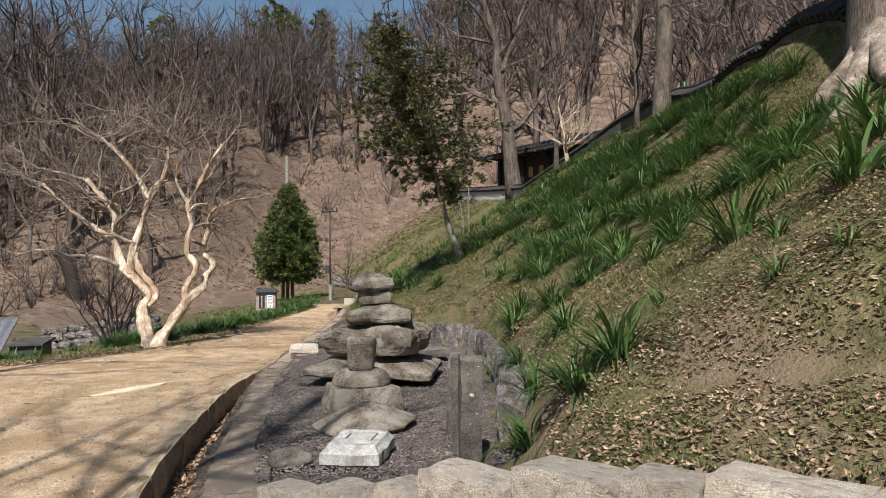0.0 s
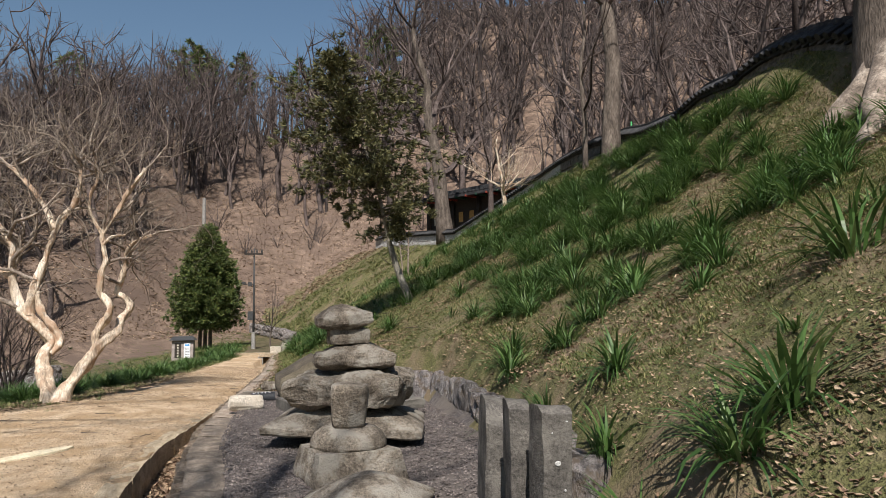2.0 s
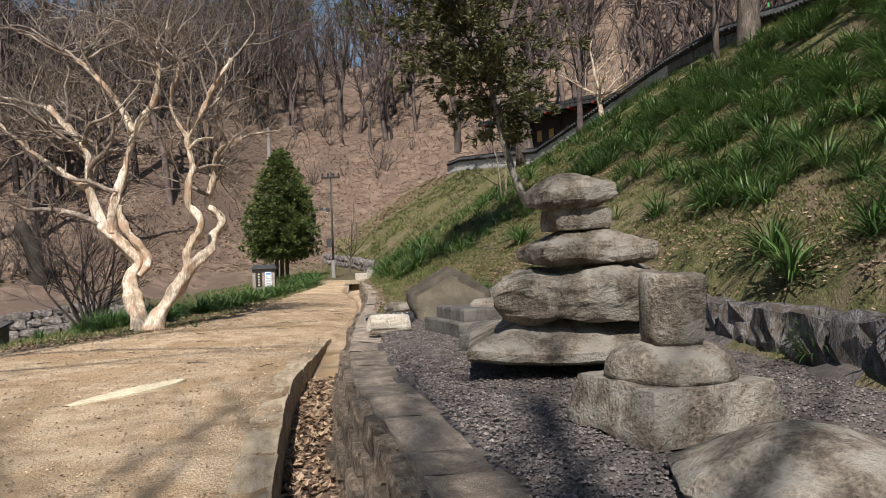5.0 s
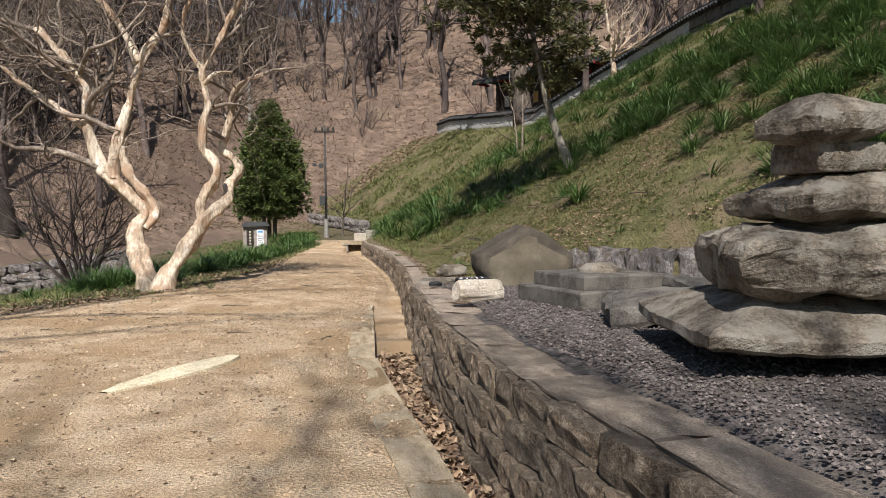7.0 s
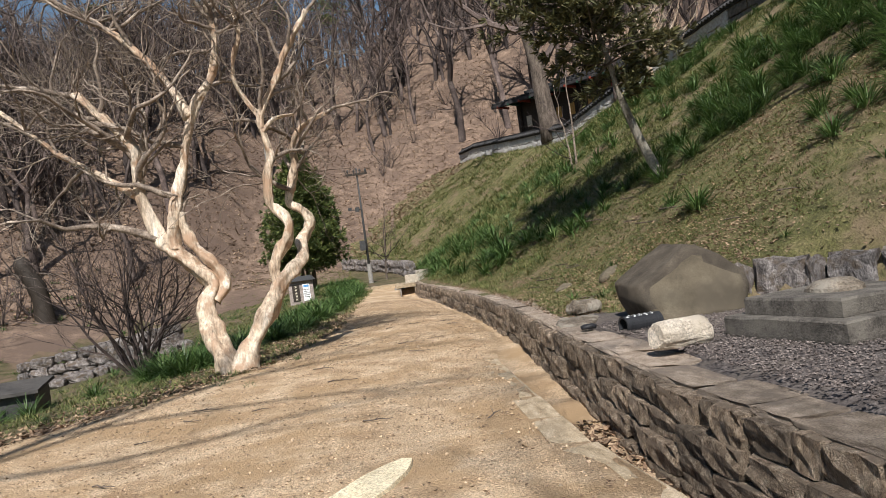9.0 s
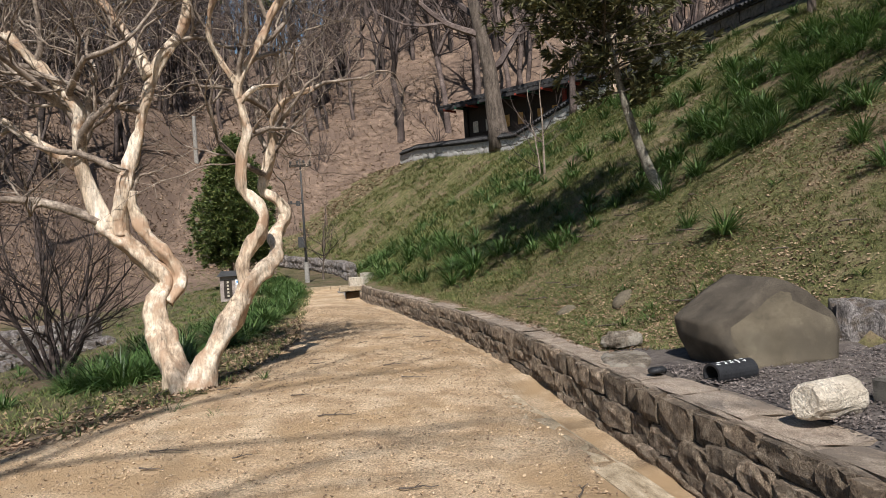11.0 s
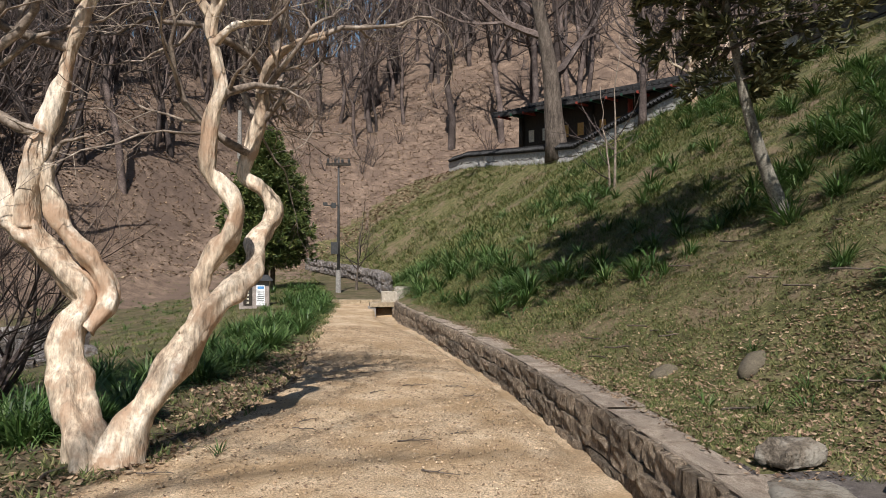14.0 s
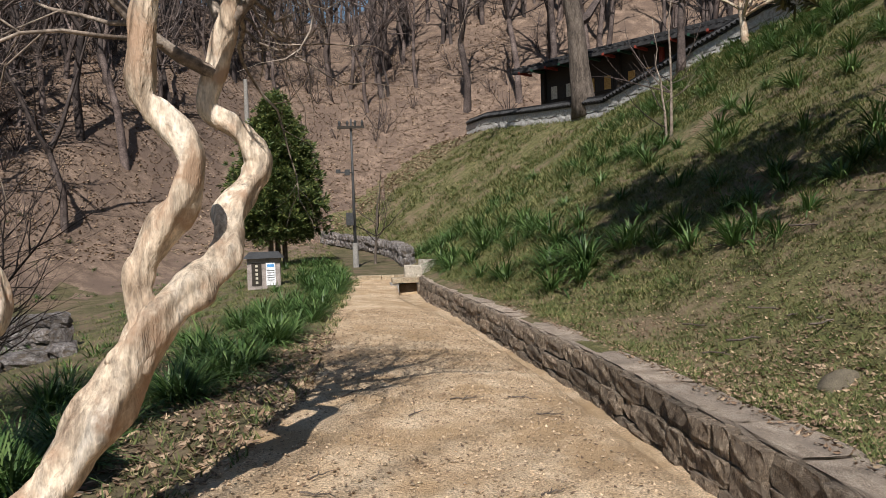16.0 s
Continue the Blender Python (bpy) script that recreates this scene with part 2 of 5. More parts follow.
def solid(name, shape, mat, label, category, m=None, group="", kind="", smooth=False):
    ob = part(name, shape, mat, None, "", smooth, m)
    return tagged(ob, label, category, group, kind)


def lerp(t, rows):
    if t <= rows[0][0]:
        return rows[0][1]
    for (a, va), (b, vb) in zip(rows, rows[1:]):
        if t <= b:
            return va + (vb - va) * (t - a) / (b - a)
    return rows[-1][1]


def smax(a, b, k=0.3):
    h = max(k - abs(a - b), 0) / k
    return max(a, b) + h * h * k / 4


# ---- the lie of the land ----
WALL_LINE = [(4.0, -1.30), (5.2, -1.55), (7.5, -2.08), (9.9, -2.52), (11.3, -2.82), (13.5, -3.08), (16.5, -3.25), (19.5, -3.33),
             (23.5, -3.55), (27.5, -3.95), (33, -4.48), (36, -4.62), (60, -5.5)]
KERB_LINE = [(4.0, -1.55), (5.0, -1.95), (6.0, -2.35), (9.0, -3.02), (11.8, -3.44), (12.8, -3.56), (13.7, -3.67), (17.7, -3.80), (20, -3.54),
             (23.5, -3.75), (27.5, -4.15), (30, -4.55), (33, -5.15), (36, -5.2), (60, -5.7)]
LEFT_LINE = [(-5, -13), (5, -13), (11, -11.3), (16.1, -9.3), (17.4, -8.2), (19.4, -7.0), (22.5, -6.4), (32, -6.45), (37, -6.4), (60, -9)]
FOOT_LINE = [(0, -1.0), (4.2, -0.95), (6, -0.75), (12, -0.63), (20, -2.6), (25, -3.3), (31, -4.6), (40, -5.0), (51, -5.6), (57, -8.5), (63, -11.5), (72, -14)]
CREST_LINE = [(-10, 6.5), (6, 6.6), (14, 7.1), (18, 7.4), (22, 7.75), (28, 8.4), (34, 8.35), (42, 7.9), (52, 4.7), (64, 0.6), (80, -3)]
INNER_LINE = [(5.0, 0.45), (6.6, 0.6), (10, 0.72), (13, 0.65), (15.5, 0.35), (16.6, -0.5), (17.2, -1.4), (17.8, -2.6), (18.1, -3.1)]
FAR_LINE = [(-140, 0), (-60, 22), (-30, 39), (-22, 46), (-16, 57), (-5, 63), (10, 66), (40, 60), (140, 50)]


def path_z(y):
    return lerp(y, [(0, 0.0), (14, -0.02), (21, 0.12), (35, 0.2), (45, 0.4)])


def channel_depth(y):
    """How far the drain between path and wall lies below the path's crown."""
    return lerp(y, [(4.4, 0.0), (5.0, 0.38), (13, 0.37), (15.5, 0.27), (19, 0.17), (30, 0.18), (33, 0.27), (35.8, 0.31), (36.1, 0.05), (40, 0.0)])


def path_surface(x, y):
    """The sandy path falls a little towards the wall."""
    xl, xk = lerp(y, LEFT_LINE), lerp(y, KERB_LINE)
    f = min(max((x - xl) / (xk - xl), 0), 1)
    return path_z(y) - lerp(y, [(13, 0), (18, 0.13), (33, 0.13), (37, 0.0)]) * f * f


def wall_top(y):
    return lerp(y, [(5, 0.36), (9.9, 0.30), (12, 0.27), (14, 0.29), (17, 0.35), (20, 0.40), (30, 0.42), (36, 0.40)])


def slope_z(x, y):
    d = x - lerp(y, FOOT_LINE)
    steep = lerp(y, [(14, 0.2), (18, 0.055), (22, 0.01), (30, 0.0)])
    return 0.63 * d + steep * max(0, d - 6) ** 2


def far_z(x, y):
    d = y - lerp(x, FAR_LINE)
    return 0.9 + (lerp(x, [(-70, 34), (-20, 52), (-10, 55), (18, 98)]) * (1 - math.exp(-d * 0.0145)) * d / (d + 6) if d > 0 else 0.3 * d)


def right_z(x, y):
    xc = lerp(y, CREST_LINE)
    if x > xc:
        shelf = lerp(y, [(30, 7), (45, 13)])
        z = slope_z(xc, y) + 0.05 * min(x - xc, shelf)
        if x > xc + shelf:
            z += 34 * (1 - math.exp(-(x - xc - shelf) * 0.026))
    else:
        z = slope_z(x, y)
    return z


def front_side(x, y):
    """How far a place lies behind the face of the low front wall, which runs slantwise."""
    return (x + 0.95) * 0.69 + (y - 5.6) * 0.72


def ground_z(x, y, side="auto"):
    xl, xw = lerp(y, LEFT_LINE), lerp(y, WALL_LINE)
    rough = 0.05 * noise.noise(Vector((x * 0.7, y * 0.7, 3))) + 0.02 * noise.noise(Vector((x * 2.3, y * 2.3, 7)))
    if side == "auto":
        side = "left" if x < xl else "path" if x < xw else "right"
    if side == "path":
        z = path_surface(x, y) + 0.25 * rough
    elif side == "left":
        d = xl - x
        z = path_z(y) - 0.02 - 1.3 * (1 - math.exp(-(d / 7.0) ** 2)) + rough * min(1, d)
    else:
        base = wall_top(y) - 0.02 if y < 36 else path_z(y)
        z = smax(base, right_z(x, y), 0.35) + rough
        if y < 18.1:
            xi = lerp(y, INNER_LINE)
            k = min(max((x - xi) / 0.3, 0), 1)
            e = min(max((x - xw - 0.4) / 0.15, 0), 1)
            z = ((wall_top(y) - 0.03) * (1 - e) + (0.35 + 0.25 * rough) * e) * (1 - k) + z * k
        side_d = front_side(x, y)
        if side_d < 2.2:
            cap = lerp(x, [(-0.7, 0.44), (-0.3, 0.56), (0.4, 0.85), (1.06, 0.98), (3, 1.17)]) + 0.2 * max(side_d, 0) + 0.9 * max(side_d - 1.2, 0)
            z = -smax(-z, -(cap + rough), 0.5)
        k = min(max((side_d - 0.04) / 0.14, 0), 1)
        z = (0.12 + 0.3 * rough) * (1 - k) + z * k
    if side != "right" and y > 38:
        z = smax(z, right_z(x, y), 0.6)
    return smax(z, far_z(x, y) + 3 * rough, 1.5)


def build_ground():
    rows = list(np.arange(-30, 0, 1.0)) + list(np.arange(0, 48, 0.24)) + list(np.arange(48, 100, 1.2))
    y = 100
    while y < 420:
        rows.append(y)
        y += 4 + (y - 100) * 0.06
    grow = [0, 0.15, 0.35, 0.6]
    while grow[-1] < 260:
        grow.append(grow[-1] + max(0.35, 0.075 * grow[-1]))
    right = [0, 0.1, 0.3]
    while right[-1] < 260:
        right.append(right[-1] + (0.3 if right[-1] < 13 else 0.085 * right[-1] - 0.6))
    shape = Shape()
    kinds = []
    cols = None
    for y in rows:
        xl, xk, xw = lerp(y, LEFT_LINE), lerp(y, KERB_LINE), lerp(y, WALL_LINE)
        row = [(xl - g, ground_z(xl - g, y, "left"), 0) for g in reversed(grow)]
        for i in range(1, 13):
            x = xl + (xk - xl) * i / 12
            row.append((x, ground_z(x, y, "path"), 1))
        deep = channel_depth(y)
        zf = path_z(y) - deep if y < 36 else ground_z(xk, y, "path")
        row += [(xk + 0.01, zf, 2), (xw - 0.06, zf + 0.02, 2), (xw + 0.02, zf + 0.02, 2)]
        row += [(xw + 0.12 + g, ground_z(xw + 0.12 + g, y, "right"), 3) for g in right]
        for x, z, k in row:
            shape.v.append((x, y, z))
        kinds.append([k for _, _, k in row])
        cols = len(row)
    me_mats = []
    for j in range(len(rows) - 1):
        for i in range(cols - 1):
            a = j * cols + i
            shape.f.append((a, a + 1, a + 1 + cols, a + cols))
            k = kinds[j][i + 1]
            x = (shape.v[a][0] + shape.v[a + 1][0]) / 2
            y = (rows[j] + rows[j + 1]) / 2
            wob = 1.2 * noise.noise(Vector((x * 0.4, y * 0.4, 0)))
            if k == 1:
                mi = 0 if y < 37.5 + wob else 2 if far_z(x, y) > max(1.5, right_z(x, y)) + wob else 1 if right_z(x, y) > path_z(y) + 0.3 else 3
            elif k == 2:
                mi = 2 if 4.5 < y < 13.0 or y > 62 else 0 if y < 37 else 3
            elif k == 3:
                if front_side(x, y) < -0.05:
                    mi = 0
                elif x < lerp(y, INNER_LINE) and y < 17.9:
                    mi = 4
                elif x > lerp(y, CREST_LINE) + 0.5 or far_z(x, y) > right_z(x, y) - 0.3 + wob:
                    mi = 2
                else:
                    mi = 1
            else:
                mi = 2 if far_z(x, y) > max(-1.2, right_z(x, y) - 0.3 if y > 38 else -9) + wob else 1 if y > 40 and right_z(x, y) > path_z(y) + 0.3 else 3
            me_mats.append(mi)
    me = shape.mesh("ground", SAND, True)
    for m in (HILL, LITTER, VALLEY, GRAVEL):
        me.materials.append(m)
    me.polygons.foreach_set("material_index", me_mats)
    return solid("ground", me, SAND, "sandy footpath between a mossy slope and a leaf-strewn valley", "ground", kind="structure")


ground = build_ground()


# ---- stones ----
def stone_mesh(name, mat, seed, rough=0.09, cuts=1, worn=0.90):
    """A unit block with worn corners and an uneven face."""
    rnd = random.Random(seed)
    bm = bmesh.new()
    bmesh.ops.create_cube(bm, size=1.0)
    bmesh.ops.subdivide_edges(bm, edges=bm.edges[:], cuts=cuts, use_grid_fill=True)
    for v in bm.verts:
        edge = sum(1 for c in v.co if abs(c) > 0.49)
        v.co *= {3: worn, 2: 0.5 + worn / 2}.get(edge, 1.02)
        v.co += Vector([rnd.uniform(-rough, rough) for _ in range(3)]) * (0.6 if edge == 3 else 0.8)
    me = bpy.data.meshes.new(name)
    bm.to_mesh(me)
    bm.free()
    me.materials.append(mat)
    me.polygons.foreach_set("use_smooth", [False] * len(me.polygons))
    return me


BLOCKS = [stone_mesh("stone", WALLSTONE, i, 0.065, 2, 0.92) for i in range(12)]
SHADECOPES = [stone_mesh("coping_stone", SHADECOPE, 30 + i, 0.05, 2, 0.95) for i in range(6)]
SUNCOPES = [stone_mesh("coping_stone", SUNCOPE, 30 + i, 0.05, 2, 0.95) for i in range(6)]
JAGGED = [stone_mesh("stone", GREYBOULDER, 110 + i, 0.11, 2, 0.82) for i in range(8)]


def lay_wall(name, label, line, y0, y1, bottom, top, depth=0.3, batter=0.17, cope=0.06, mean=0.42, rnd=random.Random(4)):
    """A rubble wall along a line x(y): squared blocks in rough courses, bedded in earthy mortar, under a flat top
    coloured for shade, then for sun.
    """
    wall = thing(name, label, "wall", kind="structure")
    core = Shape()
    ys = list(np.arange(y0, y1 + 0.01, 0.5))
    for y in ys:
        x, zb, zt = lerp(y, line), bottom(y) - 0.1, top(y) - 0.04
        core.v += [Vector((x - batter * lerp(y, [(13, 1), (17, 0.35)]) + 0.05, y, zb)), Vector((x + 0.05, y, zt)), Vector((x + depth, y, zt)), Vector((x + depth, y, zb))]
    for i in range(len(ys) - 1):
        for k in range(4):
            a, b = 4 * i + k, 4 * i + (k + 1) % 4
            core.f.append((a, b, b + 4, a + 4))
    core.f += [(3, 2, 1, 0), tuple(len(core.v) - 4 + k for k in range(4))]
    part("core", core, MORTAR, wall, "earthy mortar core")
    runs = [(y0, 15.0, (0.0, 0.2, 0.46, 0.72, 1.0), c) for c in range(5)] + [(15.0, y1, (0.0, 0.27, 0.62, 1.0), c) for c in range(4)]
    for ya, yb, cuts, c in runs:
        cop = c == len(cuts) - 1
        y = ya - rnd.uniform(0, 0.2)
        while y < yb:
            ln = mean * (rnd.uniform(0.9, 2.1) if cop else rnd.choice((0.55, 0.75, 0.9, 1.1, 1.3)))
            ym = y + ln / 2
            zb, zt = bottom(ym) - 0.05, top(ym)
            a = math.atan2(lerp(ym + 0.3, line) - lerp(ym - 0.3, line), 0.6)
            if cop:
                z, hh, out = zt - cope / 2, cope, -0.07
                d = depth * (rnd.uniform(1.0, 1.55) if ym < 16 else rnd.uniform(0.85, 1.25))
            else:
                full = zt - 0.025 - zb
                lo, hi = zb + full * cuts[c], zb + full * cuts[c + 1]
                z, hh = (lo + hi) / 2, (hi - lo) * rnd.uniform(0.92, 1.08)
                out, d = batter * lerp(ym, [(13, 1), (17, 0.35)]) * (1 - (cuts[c] + cuts[c + 1]) / 2) + rnd.uniform(-0.03, 0.03), 0.26
            x = lerp(ym, line) - out + d / 2
            ob = part("coping_stone" if cop else "stone", rnd.choice((SHADECOPES if ym < 14.5 else SUNCOPES) if cop else BLOCKS), None, wall)
            tip = 0.6 if cop else 2.5
            ob.matrix_basis = pose(x, ym, z + rnd.uniform(-0.006, 0.006), rnd.uniform(-tip, tip), rnd.uniform(-tip, tip), -math.degrees(a)) @ Matrix.Diagonal((d, ln * (1.0 if cop else 0.985), hh, 1))
            y += ln
    return wall


# ---- walls and kerbs ----
lay_wall("wall_terrace", "weathered rubble terrace wall with flat coping along the path", WALL_LINE, 5.3, 35.6,
         lambda y: path_z(y) - channel_depth(y), wall_top)


def line_wall(name, label, pts, height, depth, mean, seed, courses=1, mats=None, tilt=3.0):
    """A row of rough stones along a polyline of (x, y, ground z)."""
    rnd = random.Random(seed)
    wall = thing(name, label, "wall", kind="structure")
    for (x0, y0, z0), (x1, y1, z1) in zip(pts, pts[1:]):
        ln = math.hypot(x1 - x0, y1 - y0)
        ang = math.degrees(math.atan2(y1 - y0, x1 - x0))
        for c in range(courses):
            s = 0.0
            while s < ln - 0.05:
                w = min(rnd.uniform(0.7, 1.35) * mean, ln - s)
                k = (s + w / 2) / ln
                h = height / courses * rnd.uniform(0.9, 1.15)
                z = z0 + (z1 - z0) * k + height / courses * (c + 0.5)
                ob = part("stone", rnd.choice(mats or BLOCKS), None, wall)
                ob.matrix_basis = pose(x0 + (x1 - x0) * k, y0 + (y1 - y0) * k, z, rnd.uniform(-tilt, tilt), rnd.uniform(-tilt, tilt), ang + rnd.uniform(-tilt, tilt)) @ Matrix.Diagonal((w * (0.97 if mats else 1.03), depth * rnd.uniform(0.85, 1.15), h * 1.05, 1))
                s += w
    return wall


PALEBLOCKS = []
for k in range(6):
    me = stone_mesh("stone", WALLSTONE, 40 + k, 0.028, 3, 0.97)
    me.materials[0] = CREAMSTONE
    me.polygons.foreach_set("use_smooth", [False] * len(me.polygons))
    PALEBLOCKS.append(me)

for off, step in ((0.0, 0.0), (0.34, 0.04)):
    line_wall("wall_front", "low wall of pale rough-hewn granite blocks holding the leafy bank",
              [(-1.15 + step, 5.72 + step, 0.0 + off - 0.24), (-0.7 + step, 5.33 + step, off - 0.18), (-0.3 + step, 4.95 + step, off - 0.03), (0.4 + step, 4.28 + step, off + 0.23), (1.06 + step, 3.65 + step, off + 0.38), (3.6 + step, 1.2 + step, off + 0.53)],
              0.36, 0.28, 0.47, 11 + int(off * 10), mats=PALEBLOCKS, tilt=1.2)
line_wall("wall_inner", "row of jagged grey boulders edging the gravel bed", [(0.66, 7.3, 0.24), (0.75, 8.2, 0.3), (0.82, 10, 0.3), (0.78, 13, 0.3), (0.5, 15.4, 0.32), (-0.35, 16.6, 0.3), (-1.1, 17.15, 0.26)],
          0.46, 0.36, 0.6, 13, mats=JAGGED)
line_wall("wall_far_curve", "low curving dry-stone wall beside the lawn", [(x, y, ground_z(x, y) - 0.05) for x, y in ((-4.7, 41.5), (-4.9, 45), (-5.1, 48), (-5.4, 51), (-6.4, 54.5), (-7.6, 57.5), (-9.2, 60))], 0.7, 0.5, 0.6, 14, courses=2, mats=JAGGED)
line_wall("wall_low_terrace", "crumbling dry-stone terrace walls in the lower garden", [(x, y, ground_z(x, y) - 0.12) for x, y in ((-16.5, 31.0), (-13.4, 31.6), (-11.6, 30.4))], 0.85, 0.5, 0.5, 15, courses=3, mats=JAGGED)
line_wall("wall_low_terrace", "crumbling dry-stone terrace wall in the lower garden", [(x, y, ground_z(x, y) - 0.25) for x, y in ((-15.0, 27.6), (-12.6, 27.9), (-10.7, 28.8))], 0.45, 0.5, 0.5, 16, courses=2, mats=JAGGED)

KERBS = [stone_mesh("kerb_stone", KERBSTONE, 60 + k, 0.05, 1, 0.96) for k in range(5)]
# kerb along the drainage channel
kerb = thing("kerb_channel", "flat stone kerb between the sandy path and the leaf-filled channel", "kerb", kind="structure")
rnd = random.Random(21)
y = 4.9
while y < 17.8:
    ln = rnd.uniform(0.5, 1.0)
    ym = y + ln / 2
    a = math.degrees(math.atan2(lerp(ym + 0.3, KERB_LINE) - lerp(ym - 0.3, KERB_LINE), 0.6))
    deep = channel_depth(ym) + 0.03
    ob = part("kerb_stone", rnd.choice(KERBS), None, kerb)
    ob.matrix_basis = pose(lerp(ym, KERB_LINE) - 0.10, ym, path_surface(lerp(ym, KERB_LINE), ym) + 0.004 - deep / 2, 0, rnd.uniform(-2, 2), -a) @ Matrix.Diagonal((0.26, ln * 1.0, deep, 1))
    y += ln


# ---- carved stones on the gravel bed ----
def rough_bm(bm, amount, scale, seed):
    for v in bm.verts:
        q = v.co * scale + Vector((seed, seed * 1.7, 0))
        v.co += Vector((noise.noise(q), noise.noise(q + Vector((9, 0, 0))), noise.noise(q + Vector((0, 9, 0))))) * amount
        q *= 4
        v.co += Vector((noise.noise(q), noise.noise(q + Vector((9, 0, 0))), noise.noise(q + Vector((0, 9, 0))))) * amount * 0.35
    return bm


def lathe(profile, sides, sx=1.0, sy=1.0, seed=1, amount=0.015, scale=3.0, square=0.0, turn=0.0, facets=0):
    """A turned stone: rings of (radius, height), squared off towards a block by `square`."""
    bm = bmesh.new()
    rings = []
    for r, z in profile:
        ring = []
        for k in range(sides):
            a = 2 * math.pi * k / sides + turn
            c, s = math.cos(a), math.sin(a)
            f = 1 / max(abs(c), abs(s))
            f = 1 + (min(f, 1.40) - 1) * square
            if facets:
                w = math.pi / facets
                f *= math.cos(w) / math.cos((a % (2 * w)) - w)
            ring.append(bm.verts.new((r * c * f * sx, r * s * f * sy, z)))
        rings.append(ring)
    for a, b in zip(rings, rings[1:]):
        for k in range(sides):
            bm.faces.new((a[k], a[(k + 1) % sides], b[(k + 1) % sides], b[k]))
    bm.faces.new(rings[0][::-1])
    bm.faces.new(rings[-1])
    return rough_bm(bm, amount, scale, seed)


def lay(name, bm, mat, label, m, category="stone", smooth=True, group="carved stones on the gravel"):
    ob = solid(name, bm, mat, label, category, m, group, smooth=smooth)
    return ob


def slab(w, d, profile, seed, amount=0.05, scale=2.2):
    """A rough roof stone: a broad block whose rim is thin and whose top rises."""
    fine = []
    for (r0, z0), (r1, z1) in zip(profile, profile[1:]):
        fine += [(r0 + (r1 - r0) * k / 4, z0 + (z1 - z0) * k / 4) for k in range(4)]
    return lathe(fine + [profile[-1]], 96, w / 2 * 0.96, d / 2 * 0.96, seed, amount, scale, square=1.0)


GZ = 0.36
# pale carved pedestal stone with a sunken seat
ped = thing("pedestal_stone", "pale carved granite pedestal stone with a sunken rectangular seat", "stone", pose(-0.68, 6.92, GZ, 2, 0, -8) @ Matrix.Diagonal((0.92, 0.86, 0.82, 1)), "carved stones on the gravel")
part("body", lathe([(0.9, 0.0), (1.0, 0.03), (1.0, 0.13), (0.86, 0.17), (0.8, 0.2)], 32, 0.27, 0.36, 3, 0.012, 6, square=0.9), PALESTONE, ped, smooth=False)
s = Shape()
for cx, cy, sx, sy in ((0, 0.14, 0.26, 0.05), (0, -0.14, 0.26, 0.05), (0.12, 0, 0.05, 0.28), (-0.12, 0, 0.05, 0.28)):
    s.box((cx, cy, 0.205), (sx, sy, 0.03))
part("rim", s, PALESTONE, ped)

lay("roof_stone", lathe([(0.90, 0.02), (0.99, 0.05), (1.0, 0.075), (0.8, 0.115), (0.58, 0.17), (0.38, 0.215), (0.2, 0.24), (0.03, 0.245)], 64, 0.52, 0.52, 5, 0.016, 5, facets=8, turn=0.2),
    OLDSTONE, "low domed octagonal granite lantern roof lying on gravel", pose(-0.77, 8.16, GZ - 0.02, 2, -3, 10))
base = thing("lantern_base", "granite lantern base, square foot under a rounded cushion", "stone", pose(-0.92, 9.2, GZ, 0, 0, 18), "carved stones on the gravel")
part("foot", lathe([(1.0, 0.0), (1.0, 0.04), (0.91, 0.2), (0.87, 0.255)], 48, 0.40, 0.40, 6, 0.018, 5, square=1.0), OLDSTONE, base)
part("cushion", lathe([(0.99, 0.25), (1.0, 0.28), (0.97, 0.33), (0.87, 0.38), (0.7, 0.42), (0.45, 0.44)], 40, 0.335, 0.335, 7, 0.012, 4), OLDSTONE, base, smooth=True)
lay("shaft_stone", lathe([(0.88, 0.0), (0.93, 0.05), (1.0, 0.3), (0.98, 0.35), (0.9, 0.36)], 24, 0.165, 0.165, 8, 0.012, 6, square=0.35), OLDSTONE,
    "short upright granite lantern shaft on a rounded base", pose(-0.92, 9.16, GZ + 0.43, 2, 2, 0))

# the stacked pagoda roof stones
lay("roof_stone", slab(1.80, 1.62, [(0.45, 0.0), (0.6, 0.03), (0.97, 0.07), (1.0, 0.09), (1.0, 0.15), (0.97, 0.17), (0.80, 0.24), (0.55, 0.33), (0.3, 0.37)], 31, 0.028), OLDSTONE,
    "broad slab-like granite pagoda roof stone at the foot of a stack", pose(-0.97, 11.38, GZ + 0.04, 0, 2, -5), smooth=False)
lay("roof_stone", slab(1.36, 1.25, [(0.7, 0.0), (0.90, 0.03), (0.98, 0.12), (1.0, 0.24), (0.96, 0.31), (0.80, 0.36), (0.55, 0.39)], 32, 0.06, 3.4), OLDSTONE,
    "thick rough-hewn granite stone in a stack", pose(-0.92, 11.25, GZ + 0.40, 1, -1, -10), smooth=False)
lay("roof_stone", slab(0.92, 0.9, [(0.45, 0.0), (0.7, 0.02), (0.95, 0.05), (1.0, 0.09), (1.0, 0.16), (0.94, 0.19), (0.68, 0.23), (0.4, 0.29)], 33, 0.035, 4), OLDSTONE,
    "smaller granite pagoda roof stone with drooping corners in a stack", pose(-0.90, 11.22, GZ + 0.79, 0, 0, 4), smooth=False)
